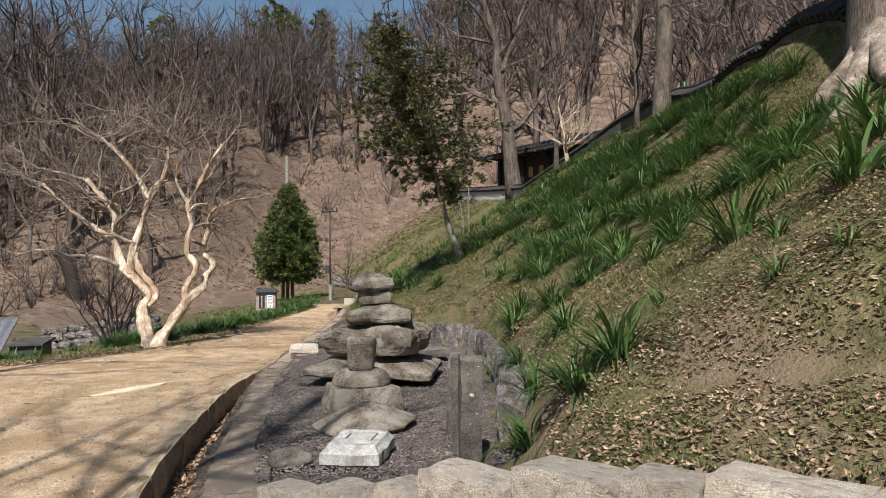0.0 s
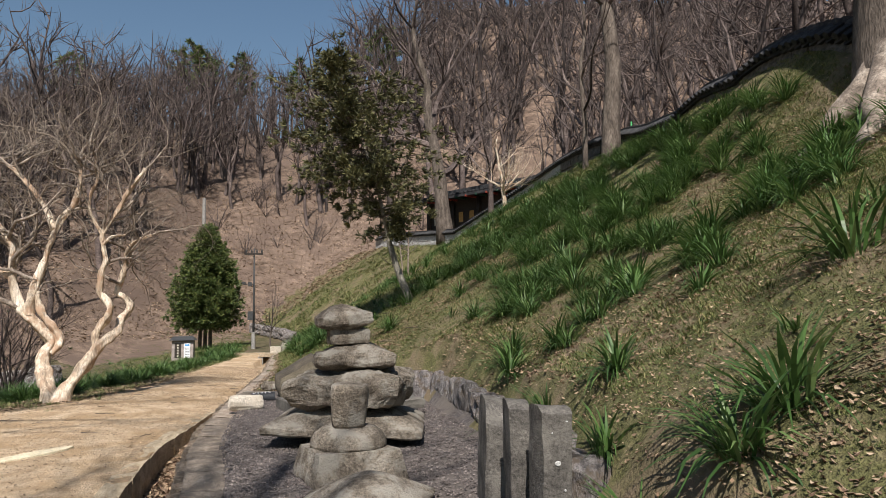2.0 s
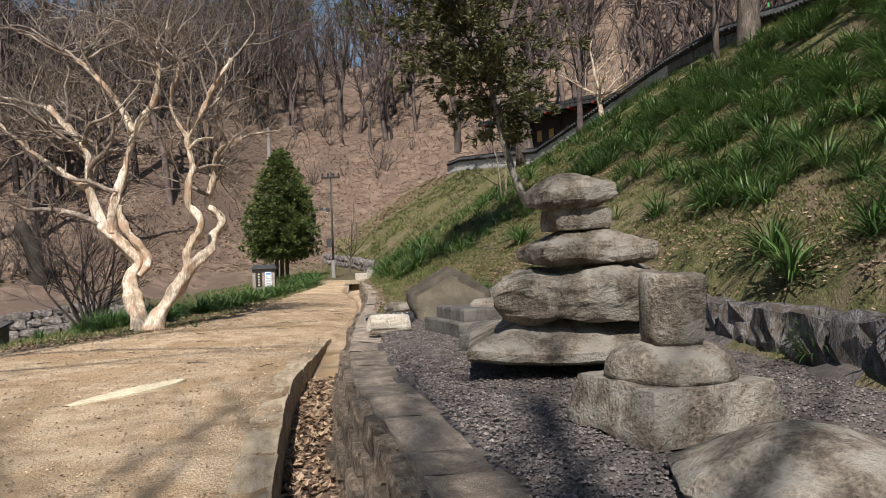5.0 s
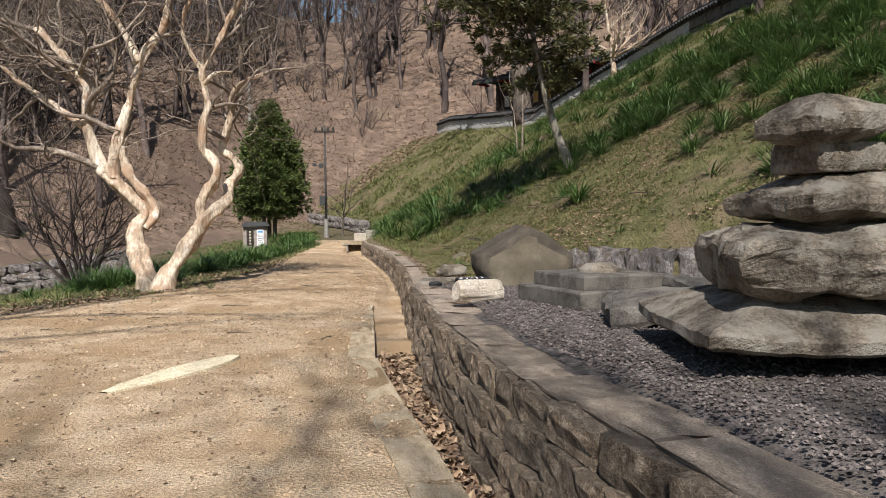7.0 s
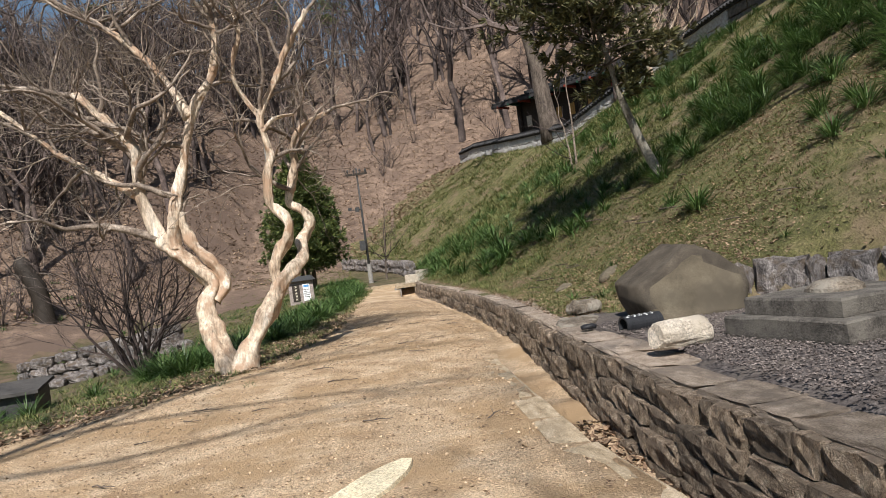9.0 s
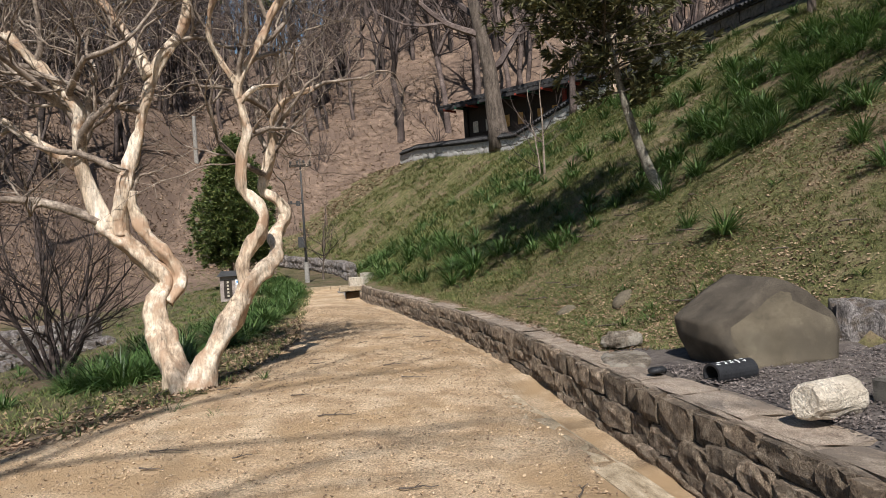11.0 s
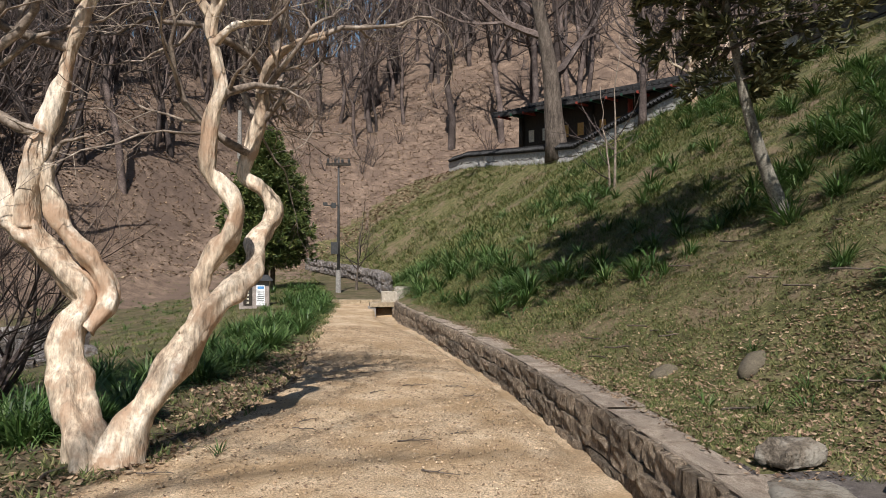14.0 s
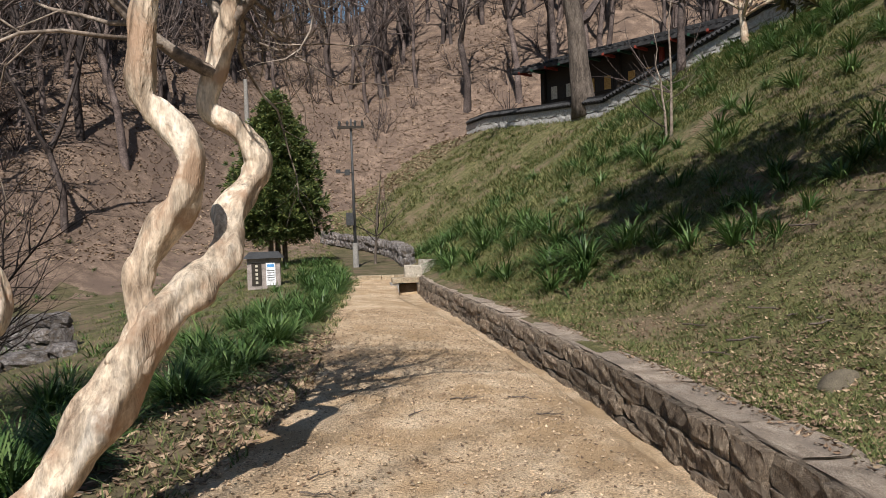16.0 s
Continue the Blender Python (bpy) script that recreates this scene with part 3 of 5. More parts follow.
lay("neck_stone", slab(0.46, 0.44, [(0.95, 0.0), (1.0, 0.04), (1.0, 0.13), (0.95, 0.17)], 34, 0.02, 4), OLDSTONE,
    "small dark granite block between two roof stones", pose(-0.97, 11.2, GZ + 1.08, 0, 0, 8))
lay("cap_stone", slab(0.60, 0.52, [(0.6, 0.0), (0.92, 0.04), (1.0, 0.07), (0.98, 0.15), (0.66, 0.21), (0.34, 0.26), (0.12, 0.29)], 35, 0.03, 5), OLDSTONE,
    "peaked granite cap stone crowning a stack", pose(-1.02, 11.15, GZ + 1.25, 2, -4, 15), smooth=False)

plinth = thing("stepped_plinth", "two-stepped square granite plinth on gravel", "stone", pose(-1.42, 14.35, GZ - 0.02, 0, 0, 18), "carved stones on the gravel")
part("lower_step", lathe([(0.99, 0.0), (1.0, 0.03), (1.0, 0.16), (0.98, 0.175)], 32, 0.60, 0.60, 9, 0.015, 3, square=1.0), DARKSTONE, plinth)
part("upper_step", lathe([(0.99, 0.16), (1.0, 0.18), (1.0, 0.29), (0.98, 0.31)], 32, 0.48, 0.48, 10, 0.015, 3, square=1.0), DARKSTONE, plinth)
part("cushion", lathe([(1.0, 0.3), (0.95, 0.34), (0.6, 0.39), (0.2, 0.4)], 24, 0.22, 0.22, 11, 0.012, 4), OLDSTONE, plinth)
lay("fallen_slab", slab(1.1, 0.75, [(0.95, 0.0), (1.0, 0.05), (1.0, 0.14), (0.9, 0.18)], 36, 0.05, 3), DARKSTONE, "dark broken stone slab leaning on the gravel",
    pose(-1.28, 12.75, GZ + 0.03, 4, -5, -14), smooth=False)
lay("fallen_slab", slab(1.0, 0.6, [(0.95, 0.0), (1.0, 0.05), (1.0, 0.12), (0.9, 0.15)], 46, 0.04, 3), DARKSTONE, "flat dark stone slab beside the plinth",
    pose(-0.45, 13.6, GZ + 0.1, 3, 4, 10), smooth=False)
bm = lathe([(0.80, -0.25), (0.97, -0.22), (1.0, -0.1), (0.98, 0.08), (1.0, 0.2), (0.88, 0.25)], 40, 0.125, 0.125, 12, 0.02, 7)
for v in bm.verts:
    a = math.atan2(v.co.y, v.co.x)
    f = 1 - 0.05 * abs(math.sin(5 * a))
    v.co = Vector((v.co.z, v.co.y * f, max(v.co.x * f + 0.11, 0.0)))
lay("white_block", bm, CREAMSTONE, "broken length of pale fluted stone column lying on gravel", pose(-2.62, 14.55, GZ - 0.02, 0, 3, 22), smooth=False)
lay("white_block", lathe([(0.9, 0.0), (1.0, 0.05), (1.0, 0.10), (0.8, 0.12)], 20, 0.45, 0.22, 15, 0.03, 5, square=0.7), OLDSTONE,
    "flat pale stone set in the edge of the gravel", pose(-2.85, 17.2, GZ - 0.1, 0, 0, 70))

# gabled boulder: tan within the front face, darker on every other face
bm = bmesh.new()
bmesh.ops.create_cube(bm, size=1.0)
bmesh.ops.subdivide_edges(bm, edges=bm.edges[:], cuts=11, use_grid_fill=True)
for v in bm.verts:
    x, y, z = v.co
    k = z + 0.5
    top = 0.40 + 0.38 * (1 - abs(x - 0.02) * 2) ** 0.95 if abs(x - 0.02) < 0.5 else 0.40
    wide = 0.84 + 0.16 * min(1, k * 1.8)
    corner = max(0, (abs(x) * 2) ** 4 + (abs(y) * 2) ** 4 - 1) * 0.11
    v.co = Vector((x * 1.24 * wide * (1 - corner), (y * (0.95 - 0.2 * k) + 0.12 * k) * (1 - corner), k * top))
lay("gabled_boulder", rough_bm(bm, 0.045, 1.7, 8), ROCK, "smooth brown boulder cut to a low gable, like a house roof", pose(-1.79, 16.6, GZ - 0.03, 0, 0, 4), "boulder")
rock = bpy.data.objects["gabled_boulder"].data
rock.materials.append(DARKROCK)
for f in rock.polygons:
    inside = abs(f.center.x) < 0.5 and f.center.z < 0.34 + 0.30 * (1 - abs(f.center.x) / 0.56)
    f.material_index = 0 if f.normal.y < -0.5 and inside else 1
lay("field_stone", slab(0.40, 0.26, [(0.9, 0.0), (1.0, 0.04), (0.93, 0.10), (0.55, 0.14)], 17, 0.035, 6), OLDSTONE, "small brown field stone on the wall's edge", pose(-2.62, 17.85, 0.38, 0, 0, 20), "stone", group="")
lay("field_stone", lathe([(0.8, 0.0), (1.0, 0.05), (0.9, 0.12), (0.5, 0.16)], 16, 0.18, 0.12, 18, 0.03, 6), ROCK, "brown stone half sunk in the bank", pose(-2.2, 20.9, ground_z(-2.2, 20.9) - 0.09, 8, -20, 20), "stone", group="")
lay("field_stone", lathe([(0.8, 0.0), (1.0, 0.05), (0.9, 0.12), (0.5, 0.15)], 16, 0.3, 0.12, 19, 0.03, 6), ROCK, "brown stone half sunk in the bank", pose(-1.6, 20.2, ground_z(-1.6, 20.2) - 0.09, 8, -15, 40), "stone", group="")

# clay roof tile with white marks
tile = thing("clay_tile", "black fired-clay roof tile, half round, with white marks", "tile", pose(-2.53, 15.85, GZ + 0.01, 0, 0, 14))
s = Shape()
for k in range(14):
    a0, a1 = math.pi * (k / 14 * 1.3 - 0.15), math.pi * ((k + 1) / 14 * 1.3 - 0.15)
    for r, flip in ((0.095, 1), (0.075, -1)):
        q = [Vector((x, r * math.cos(a), 0.03 + r * math.sin(a))) for x, a in ((-0.2, a0), (0.2, a0), (0.2, a1), (-0.2, a1))]
        s.poly(*(q if flip > 0 else q[::-1]))
    for x in (-0.2, 0.2):
        s.poly(*[Vector((x, r * math.cos(a), 0.03 + r * math.sin(a))) for r, a in ((0.095, a0), (0.075, a0), (0.075, a1), (0.095, a1))])
part("shell", s, CLAYBLACK, tile)
rnd = random.Random(3)
for row, a in ((0, 2.0), (1, 1.7)):
    for k in range(5):
        x = -0.15 + k * 0.065 + rnd.uniform(-0.01, 0.01)
        for j in range(3):
            aa = a + rnd.uniform(-0.1, 0.1)
            c = Vector((x + rnd.uniform(-0.015, 0.015), -0.098 * -math.cos(aa), 0.03 + 0.098 * math.sin(aa)))
            dx, da = rnd.choice([(0.014, 0.02), (0.004, 0.1)])
            s = Shape()
            s.poly(*[Vector((c.x + ex * dx, 0.098 * math.cos(aa + ey * da), 0.03 + 0.098 * math.sin(aa + ey * da))) for ex, ey in ((-1, -1), (1, -1), (1, 1), (-1, 1))])
            part("mark", s, WHITE, tile, "white painted stroke")
lay("clay_shard", lathe([(0.9, 0.0), (1.0, 0.03), (0.6, 0.05)], 10, 0.10, 0.07, 23, 0.02, 8), CLAYBLACK, "broken shard of black roof tile", pose(-2.95, 16.3, GZ, 0, 0, 30), "tile", group="")


# steles
def stele(name, label, w, d, h, top, m, mat=DARKSTONE, seed=1):
    """An upright stone post; `top` is how far its head rounds or slopes off."""
    bm = bmesh.new()
    bmesh.ops.create_cube(bm, size=1.0)
    bmesh.ops.subdivide_edges(bm, edges=bm.edges[:], cuts=6, use_grid_fill=True)
    for v in bm.verts:
        x, y, z = v.co
        k = z + 0.5
        drop = top * (abs(y) * 2) ** 3 * k ** 4 + 0.25 * top * (x + 0.5) * k ** 4
        edge = 0.04 * max(0, (abs(x) * 2) ** 8 + (abs(y) * 2) ** 8 - 1)
        v.co = Vector((x * w * (1 - edge), y * d * (1 - edge), k * h - drop))
    return lay(name, rough_bm(bm, 0.012, 5, seed), mat, label, m, "stele", smooth=False, group="stone steles")


stele("stele", "slender slate-grey stone stele with chipped white spots", 0.17, 0.26, 0.92, 0.03, pose(0.22, 6.66, 0.30, 0, 1, 4), seed=2)
stele("stele", "slender slate-grey stone stele with a sloping head", 0.13, 0.34, 0.90, 0.05, pose(0.165, 7.2, 0.30, 0, -1, -3), seed=3)
stele("stele", "broad round-headed grey stone stele with a carved groove", 0.15, 0.70, 0.84, 0.16, pose(0.13, 8.08, 0.30, 0, 2, -4), seed=4)


# ---- chips on the slender stele ----
chipped = bpy.data.objects["stele"]
for x, z, w, h in ((0.0, 0.62, 0.035, 0.03), (-0.03, 0.78, 0.012, 0.012), (0.04, 0.48, 0.014, 0.014), (-0.01, 0.40, 0.012, 0.012), (0.05, 0.84, 0.02, 0.01)):
    bm = lathe([(0.6, -0.008), (1.0, 0.0), (0.7, 0.004)], 9, w / 2, h / 2, int(z * 50), 0.002, 30)
    part("chip", bm, PALESTONE, chipped, "pale chipped spot", m=pose(x, -0.128, z, 90, 0, 0))


# ---- trees ----
def grow(shape, p, d, length, r, depth, rnd, wiggle=0.25, rise=0.15, kids=(3, 5), spread=0.9, sides=5, tips=None, shrink=0.6, first=0.3):
    """A limb that bends as it goes and sends out smaller limbs."""
    n = 5 if depth > 1 else 4 if depth else 3
    if sides <= 3:
        n = 3 if depth else 2
    pts, rad = [p.copy()], [r]
    d = d.normalized()
    step = length / n
    for i in range(n):
        d = (d + Vector((rnd.uniform(-1, 1), rnd.uniform(-1, 1), rnd.uniform(-1, 1))) * wiggle + Vector((0, 0, rise))).normalized()
        pts.append(pts[-1] + d * step)
        rad.append(r * (1 - (i + 1) / n * (0.5 if depth else 0.75)))
    shape.tube(pts, rad, max(3, sides), cap=False)
    if depth == 0:
        if tips is not None:
            tips.append((pts[-1], d))
        return
    for _ in range(rnd.randint(*kids)):
        k = rnd.uniform(first, 1.0)
        i = min(int(k * n), n - 1)
        q = pts[i].lerp(pts[i + 1], k * n - i)
        axis = (pts[i + 1] - pts[i]).normalized()
        side = axis.orthogonal().normalized()
        side.rotate(Matrix.Rotation(rnd.uniform(0, 2 * math.pi), 3, axis))
        grow(shape, q, axis * 0.7 + side * spread * rnd.uniform(0.6, 1.2), length * shrink * rnd.uniform(0.7, 1.15), rad[i] * rnd.uniform(0.42, 0.62), depth - 1, rnd,
             wiggle, rise, kids, spread, sides - 1, tips, shrink, first)
    grow(shape, pts[-1], d, length * shrink, rad[-1], depth - 1, rnd, wiggle, rise, kids, spread, sides - 1, tips, shrink, first)


def smooth_line(pts, per=4):
    """A curve through control points."""
    out = []
    pts = [Vector(q) for q in pts]
    for i in range(len(pts) - 1):
        a, b, c, e = pts[max(i - 1, 0)], pts[i], pts[i + 1], pts[min(i + 2, len(pts) - 1)]
        for k in range(per):
            t = k / per
            out.append(0.5 * (2 * b + (c - a) * t + (2 * a - 5 * b + 4 * c - e) * t * t + (3 * b - a - 3 * c + e) * t ** 3))
    out.append(pts[-1])
    return out


# the twisted pale tree: two stems from one foot
TX, TY = -7.34, 19.37
myrtle = thing("crape_myrtle", "bare twisted tree with smooth pale bark, forked at its foot", "tree", pose(TX, TY, 0.08))


def stem(name, pts, r0, r1, seed, limbs, sides=22, flare=0.0):
    rnd = random.Random(seed)
    line = smooth_line([(x - TX, y, z - 0.10) for x, y, z in pts], 8)
    n = len(line)
    rad = [(r0 + (r1 - r0) * (i / (n - 1)) ** 0.8) * (1 + 0.22 * noise.noise(Vector((i * 0.22, seed * 3.1, 0)))) for i in range(n)]
    rad = [q * (1 + flare * math.exp(-max(i - 7, 0) * 0.3)) for i, q in enumerate(rad)]
    s = Shape()
    s.tube(line, rad, sides)
    for j, v in enumerate(s.v[:n * sides]):
        i, a = j // sides, 2 * math.pi * (j % sides) / sides
        f = 0.15 * math.sin(3 * a + 0.16 * i + seed) + 0.08 * math.sin(5 * a - 0.11 * i + 2 * seed)
        v += (v - line[i]) * f
    for v in s.v:
        q = Vector((v.x * 9, v.y * 9, v.z * 1.6))
        v += Vector((noise.noise(q), noise.noise(q + Vector((5, 0, 0))), 0)) * 0.035
        q = Vector((v.x * 26, v.y * 26, v.z * 5))
        v += Vector((noise.noise(q), noise.noise(q + Vector((5, 0, 0))), 0)) * 0.012
    ob = part(name, s, BARK_PALE, myrtle, smooth=True)
    t = Shape()
    if len(limbs) > 2:
        for j in range(5):
            a = rnd.uniform(0, 6.28)
            limbs = limbs + [(rnd.uniform(0.74, 0.99), (math.cos(a), math.sin(a), rnd.uniform(0.1, 0.9)), rnd.uniform(0.7, 1.25), 2)]
    for k, way, ln, depth in limbs:
        i = min(int(k * (n - 1)), n - 2)
        grow(t, line[i].copy(), Vector(way), ln * 1.1, rad[i] * 0.78, depth + 1, rnd, 0.5, 0.08, (2, 4), 0.9, 5, None, 0.72, 0.2)
    if limbs:
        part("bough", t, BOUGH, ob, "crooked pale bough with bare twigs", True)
    return ob


stem("stem", [(-7.42, 0.0, -0.35), (-7.46, 0.05, 0.14), (-7.61, 0.17, 0.49), (-7.71, 0.29, 0.83), (-7.72, 0.38, 1.1), (-7.61, 0.46, 1.35), (-7.85, 0.48, 1.63), (-8.1, 0.47, 1.89), (-8.29, 0.47, 2.1), (-8.48, 0.46, 2.73), (-8.5, 0.46, 3.17), (-8.51, 0.45, 3.5), (-8.83, 0.44, 3.93), (-9.26, 0.44, 4.41)],
     0.175, 0.055, 1, [(0.62, (-0.9, -0.3, 0.2), 1.2, 3), (0.8, (-0.6, 0.6, 0.4), 1.3, 3), (0.88, (0.3, -0.5, 0.8), 1.1, 3), (0.94, (-0.9, -0.2, 0.3), 1.2, 3), (1.0, (-0.8, 0, 0.6), 1.3, 3)], flare=0.35)
stem("stem", [(-8.12, 0.47, 1.94), (-8.12, 0.47, 2.2), (-8.03, 0.46, 2.55), (-7.94, 0.46, 2.83), (-7.82, 0.46, 3.16), (-7.74, 0.45, 3.5), (-7.52, 0.44, 4.06), (-7.21, 0.44, 4.49), (-7.12, 0.43, 5.11), (-7.16, 0.43, 5.49)],
     0.105, 0.04, 2, [(0.3, (-0.9, 0.2, 0.3), 0.9, 2), (0.55, (-0.9, -0.3, 0.4), 1.2, 3), (0.72, (0.6, 0.3, 0.6), 0.8, 3), (0.85, (0.6, -0.3, 0.6), 0.9, 3), (0.93, (-0.6, -0.3, 0.8), 1.1, 3), (1.0, (-0.1, 0.1, 1), 1.2, 3)])
stem("stem", [(-7.61, 0.38, 1.12), (-7.49, 0.43, 1.26), (-7.46, 0.48, 1.42), (-7.58, 0.48, 1.65), (-7.76, 0.47, 1.87), (-7.88, 0.47, 2.08), (-7.96, 0.47, 2.31), (-7.95, 0.47, 2.48)],
     0.10, 0.055, 5, [(0.98, (0.2, 0.1, 1), 0.5, 1)])
stem("stem", [(-7.27, 0.0, -0.35), (-7.22, 0.06, 0.15), (-7.09, 0.17, 0.46), (-6.88, 0.28, 0.78), (-6.73, 0.39, 1.07), (-6.61, 0.46, 1.27), (-6.46, 0.56, 1.41), (-6.3, 0.7, 1.58), (-6.32, 0.89, 1.81), (-6.21, 1.07, 2.02), (-6.17, 1.12, 2.16), (-6.26, 1.09, 2.32), (-6.44, 1.06, 2.47), (-6.36, 1.03, 2.73), (-6.28, 1.02, 3.07), (-6.27, 1.01, 3.35), (-6.07, 1.0, 3.63), (-5.69, 1.0, 3.78)],
     0.15, 0.032, 3, [(0.78, (0.3, 0.4, 0.8), 0.6, 2), (0.93, (0.3, -0.2, 0.9), 0.8, 3), (1.0, (0.8, -0.1, 0.4), 0.9, 3)], flare=0.35)
stem("stem", [(-6.75, 0.37, 1.02), (-6.67, 0.45, 1.25), (-6.7, 0.47, 1.46), (-6.62, 0.47, 1.66), (-6.48, 0.47, 1.87), (-6.4, 0.47, 2.09), (-6.52, 0.47, 2.31), (-6.64, 0.47, 2.47), (-6.6, 0.47, 2.91), (-6.53, 0.47, 3.15), (-6.6, 0.47, 3.44), (-6.62, 0.48, 3.76), (-6.28, 0.48, 4.34), (-6.11, 0.48, 4.66), (-5.73, 0.48, 5.25)],
     0.10, 0.035, 4, [(0.6, (0.8, 0.1, 0.5), 0.6, 2), (0.82, (0.7, 0.2, 0.6), 0.8, 3), (0.9, (-0.5, 0.2, 0.8), 0.9, 3), (1.0, (0.7, 0, 0.8), 1.0, 3)])
stem("stem", [(-6.62, 0.48, 3.74), (-6.81, 0.48, 4.07), (-6.95, 0.48, 4.44), (-6.78, 0.48, 5.0), (-6.81, 0.48, 5.43)],
     0.045, 0.025, 6, [(0.5, (-0.8, 0.2, 0.5), 0.8, 3), (0.8, (0.6, 0.2, 0.7), 0.7, 3), (1.0, (-0.3, 0, 1), 0.9, 3)])
stem("stem", [(-6.61, 0.47, 3.51), (-6.41, 0.48, 3.69), (-6.11, 0.48, 3.72)],
     0.045, 0.02, 7, [(1.0, (0.9, 0, 0.3), 0.8, 3)])
stem("stem", [(-7.64, 0.45, 3.86), (-7.93, 0.44, 4.45), (-8.4, 0.43, 5.06), (-8.95, 0.43, 5.5)],
     0.07, 0.035, 8, [(0.5, (-0.5, 0.4, 0.7), 1.0, 3), (0.75, (-0.9, -0.2, 0.2), 1.1, 3), (1.0, (-0.8, 0, 0.6), 1.2, 3)])
stem("stem", [(-8.55, 0.46, 2.8), (-9.17, 0.45, 3.26), (-9.61, 0.45, 3.57), (-10.34, 0.44, 4.28)],
     0.06, 0.03, 9, [(0.4, (-0.7, 0.3, -0.1), 0.9, 3), (0.7, (-0.6, -0.3, 0.7), 1.0, 3), (1.0, (-0.9, 0, 0.4), 1.2, 3), (0.55, (-0.9, 0.2, 0.1), 1.2, 3)])


def needle_spray(s, q, d, size, rnd, n=7):
    """A fan of short flat needle sprigs."""
    for _ in range(n):
        w = (d + Vector((rnd.uniform(-1, 1), rnd.uniform(-1, 1), rnd.uniform(-0.8, 0.8)))).normalized()
        u = w.orthogonal().normalized()
        u.rotate(Matrix.Rotation(rnd.uniform(0, 6.28), 3, w))
        ln, wd = size * rnd.uniform(0.7, 1.3), size * 0.11
        s.poly(q + u * wd * 0.4, q + w * ln * 0.5 + u * wd, q + w * ln, q + w * ln * 0.5 - u * wd)


def conifer(name, label, at, height, width, first, seed, mat, trunks=1, lean=(0, 0), layers=17, per=11, size=0.2, n=7, ragged=0.25, cone=1.0, sub=3):
    rnd = random.Random(seed)
    tree = thing(name, label, "tree", pose(*at))
    for k in range(trunks):
        s = Shape()
        off = (k - (trunks - 1) / 2) * 0.3
        s.tube([(off, 0, -0.2), (off * 0.9 + lean[0] * 0.3, lean[1] * 0.3, height * 0.3), (off * 0.5 + lean[0] * 0.7, lean[1] * 0.7, height * 0.65), (lean[0], lean[1], height * 0.97)],
               [0.11, 0.1, 0.06, 0.015], 8)
        part("trunk", s, BARK, tree, smooth=True)
    s, b = Shape(), Shape()
    for i in range(layers):
        k = i / (layers - 1)
        z = first + (height - first) * k
        reach = width / 2 * ((1 - k) ** 0.75 * cone + (1 - cone) * math.sqrt(max(0, 1 - (2 * k - 1) ** 2)))
        reach = max(reach, 0.06) * (1 if k > 0.08 else 0.8)
        axis = Vector((lean[0] * (z / height), lean[1] * (z / height), z))
        for j in range(max(4, int(per * (0.35 + reach / width * 1.5)))):
            a = rnd.uniform(0, 6.28)
            r = reach * rnd.uniform(1 - ragged, 1 + ragged * 0.45)
            out = Vector((math.cos(a), math.sin(a), rnd.uniform(-0.12, 0.35)))
            end = axis + out * r + Vector((0, 0, rnd.uniform(-0.25, 0.25)))
            b.tube([axis, axis.lerp(end, 0.5) + Vector((0, 0, 0.05)), end], [0.022, 0.014, 0.005], 3, cap=False)
            for m in range(sub):
                f = rnd.uniform(0.45, 1.0) if m else 1.0
                q = axis.lerp(end, f) + Vector((rnd.gauss(0, 0.1), rnd.gauss(0, 0.1), rnd.gauss(0, 0.09)))
                needle_spray(s, q, out, size, rnd, n)
    part("framework", b, BARK, tree)
    part("crown", s, mat, tree)
    return tree


conifer("arborvitae", "dense dark-green conical conifer on three thin trunks behind the notice box", (-9.95, 47, 0.15), 7.0, 4.5, 1.35, 5, NEEDLES, 3, (0.1, 0), 34, 46, 0.23, 14, 0.42, 0.9, 5)
# the leaning juniper on the slope
jun = conifer("juniper", "leaning juniper with ragged bronze-green crown on the grassy slope", (0.55, 23.25, 1.95), 7.2, 4.3, 2.2, 6, BRONZE_NEEDLES, 0, (-2.3, 0.0), 24, 9, 0.18, 14, 0.95, 0.3, 12)
s = Shape()
s.tube(smooth_line([(0.05, 0, -0.2), (-0.1, 0, 0.4), (-0.36, 0, 1.05), (-0.62, 0, 1.9), (-0.78, 0, 2.7), (-1.1, 0, 4.0), (-1.9, 0, 6.3)], 3), [0.13 - 0.11 * i / 18 for i in range(19)], 8)
part("trunk", s, JUNIPER_BARK, jun, "grey mottled leaning trunk", smooth=True)


# dark pines among the bare woods of the ridge
for k, (x, y, h) in enumerate(((-28, 118, 14), (-21, 124, 13), (-24, 108, 12), (-43, 112, 12), (2, 112, 13), (-12, 128, 14))):
    conifer("pine", "dark green pine standing among bare trees on the ridge", (x, y, ground_z(x, y) - 0.2), h, 5.5, h * 0.45, 50 + k, NEEDLES, 1, (0.4, 0), 9, 11, 0.7, 8, 0.7, 0.35, 4)


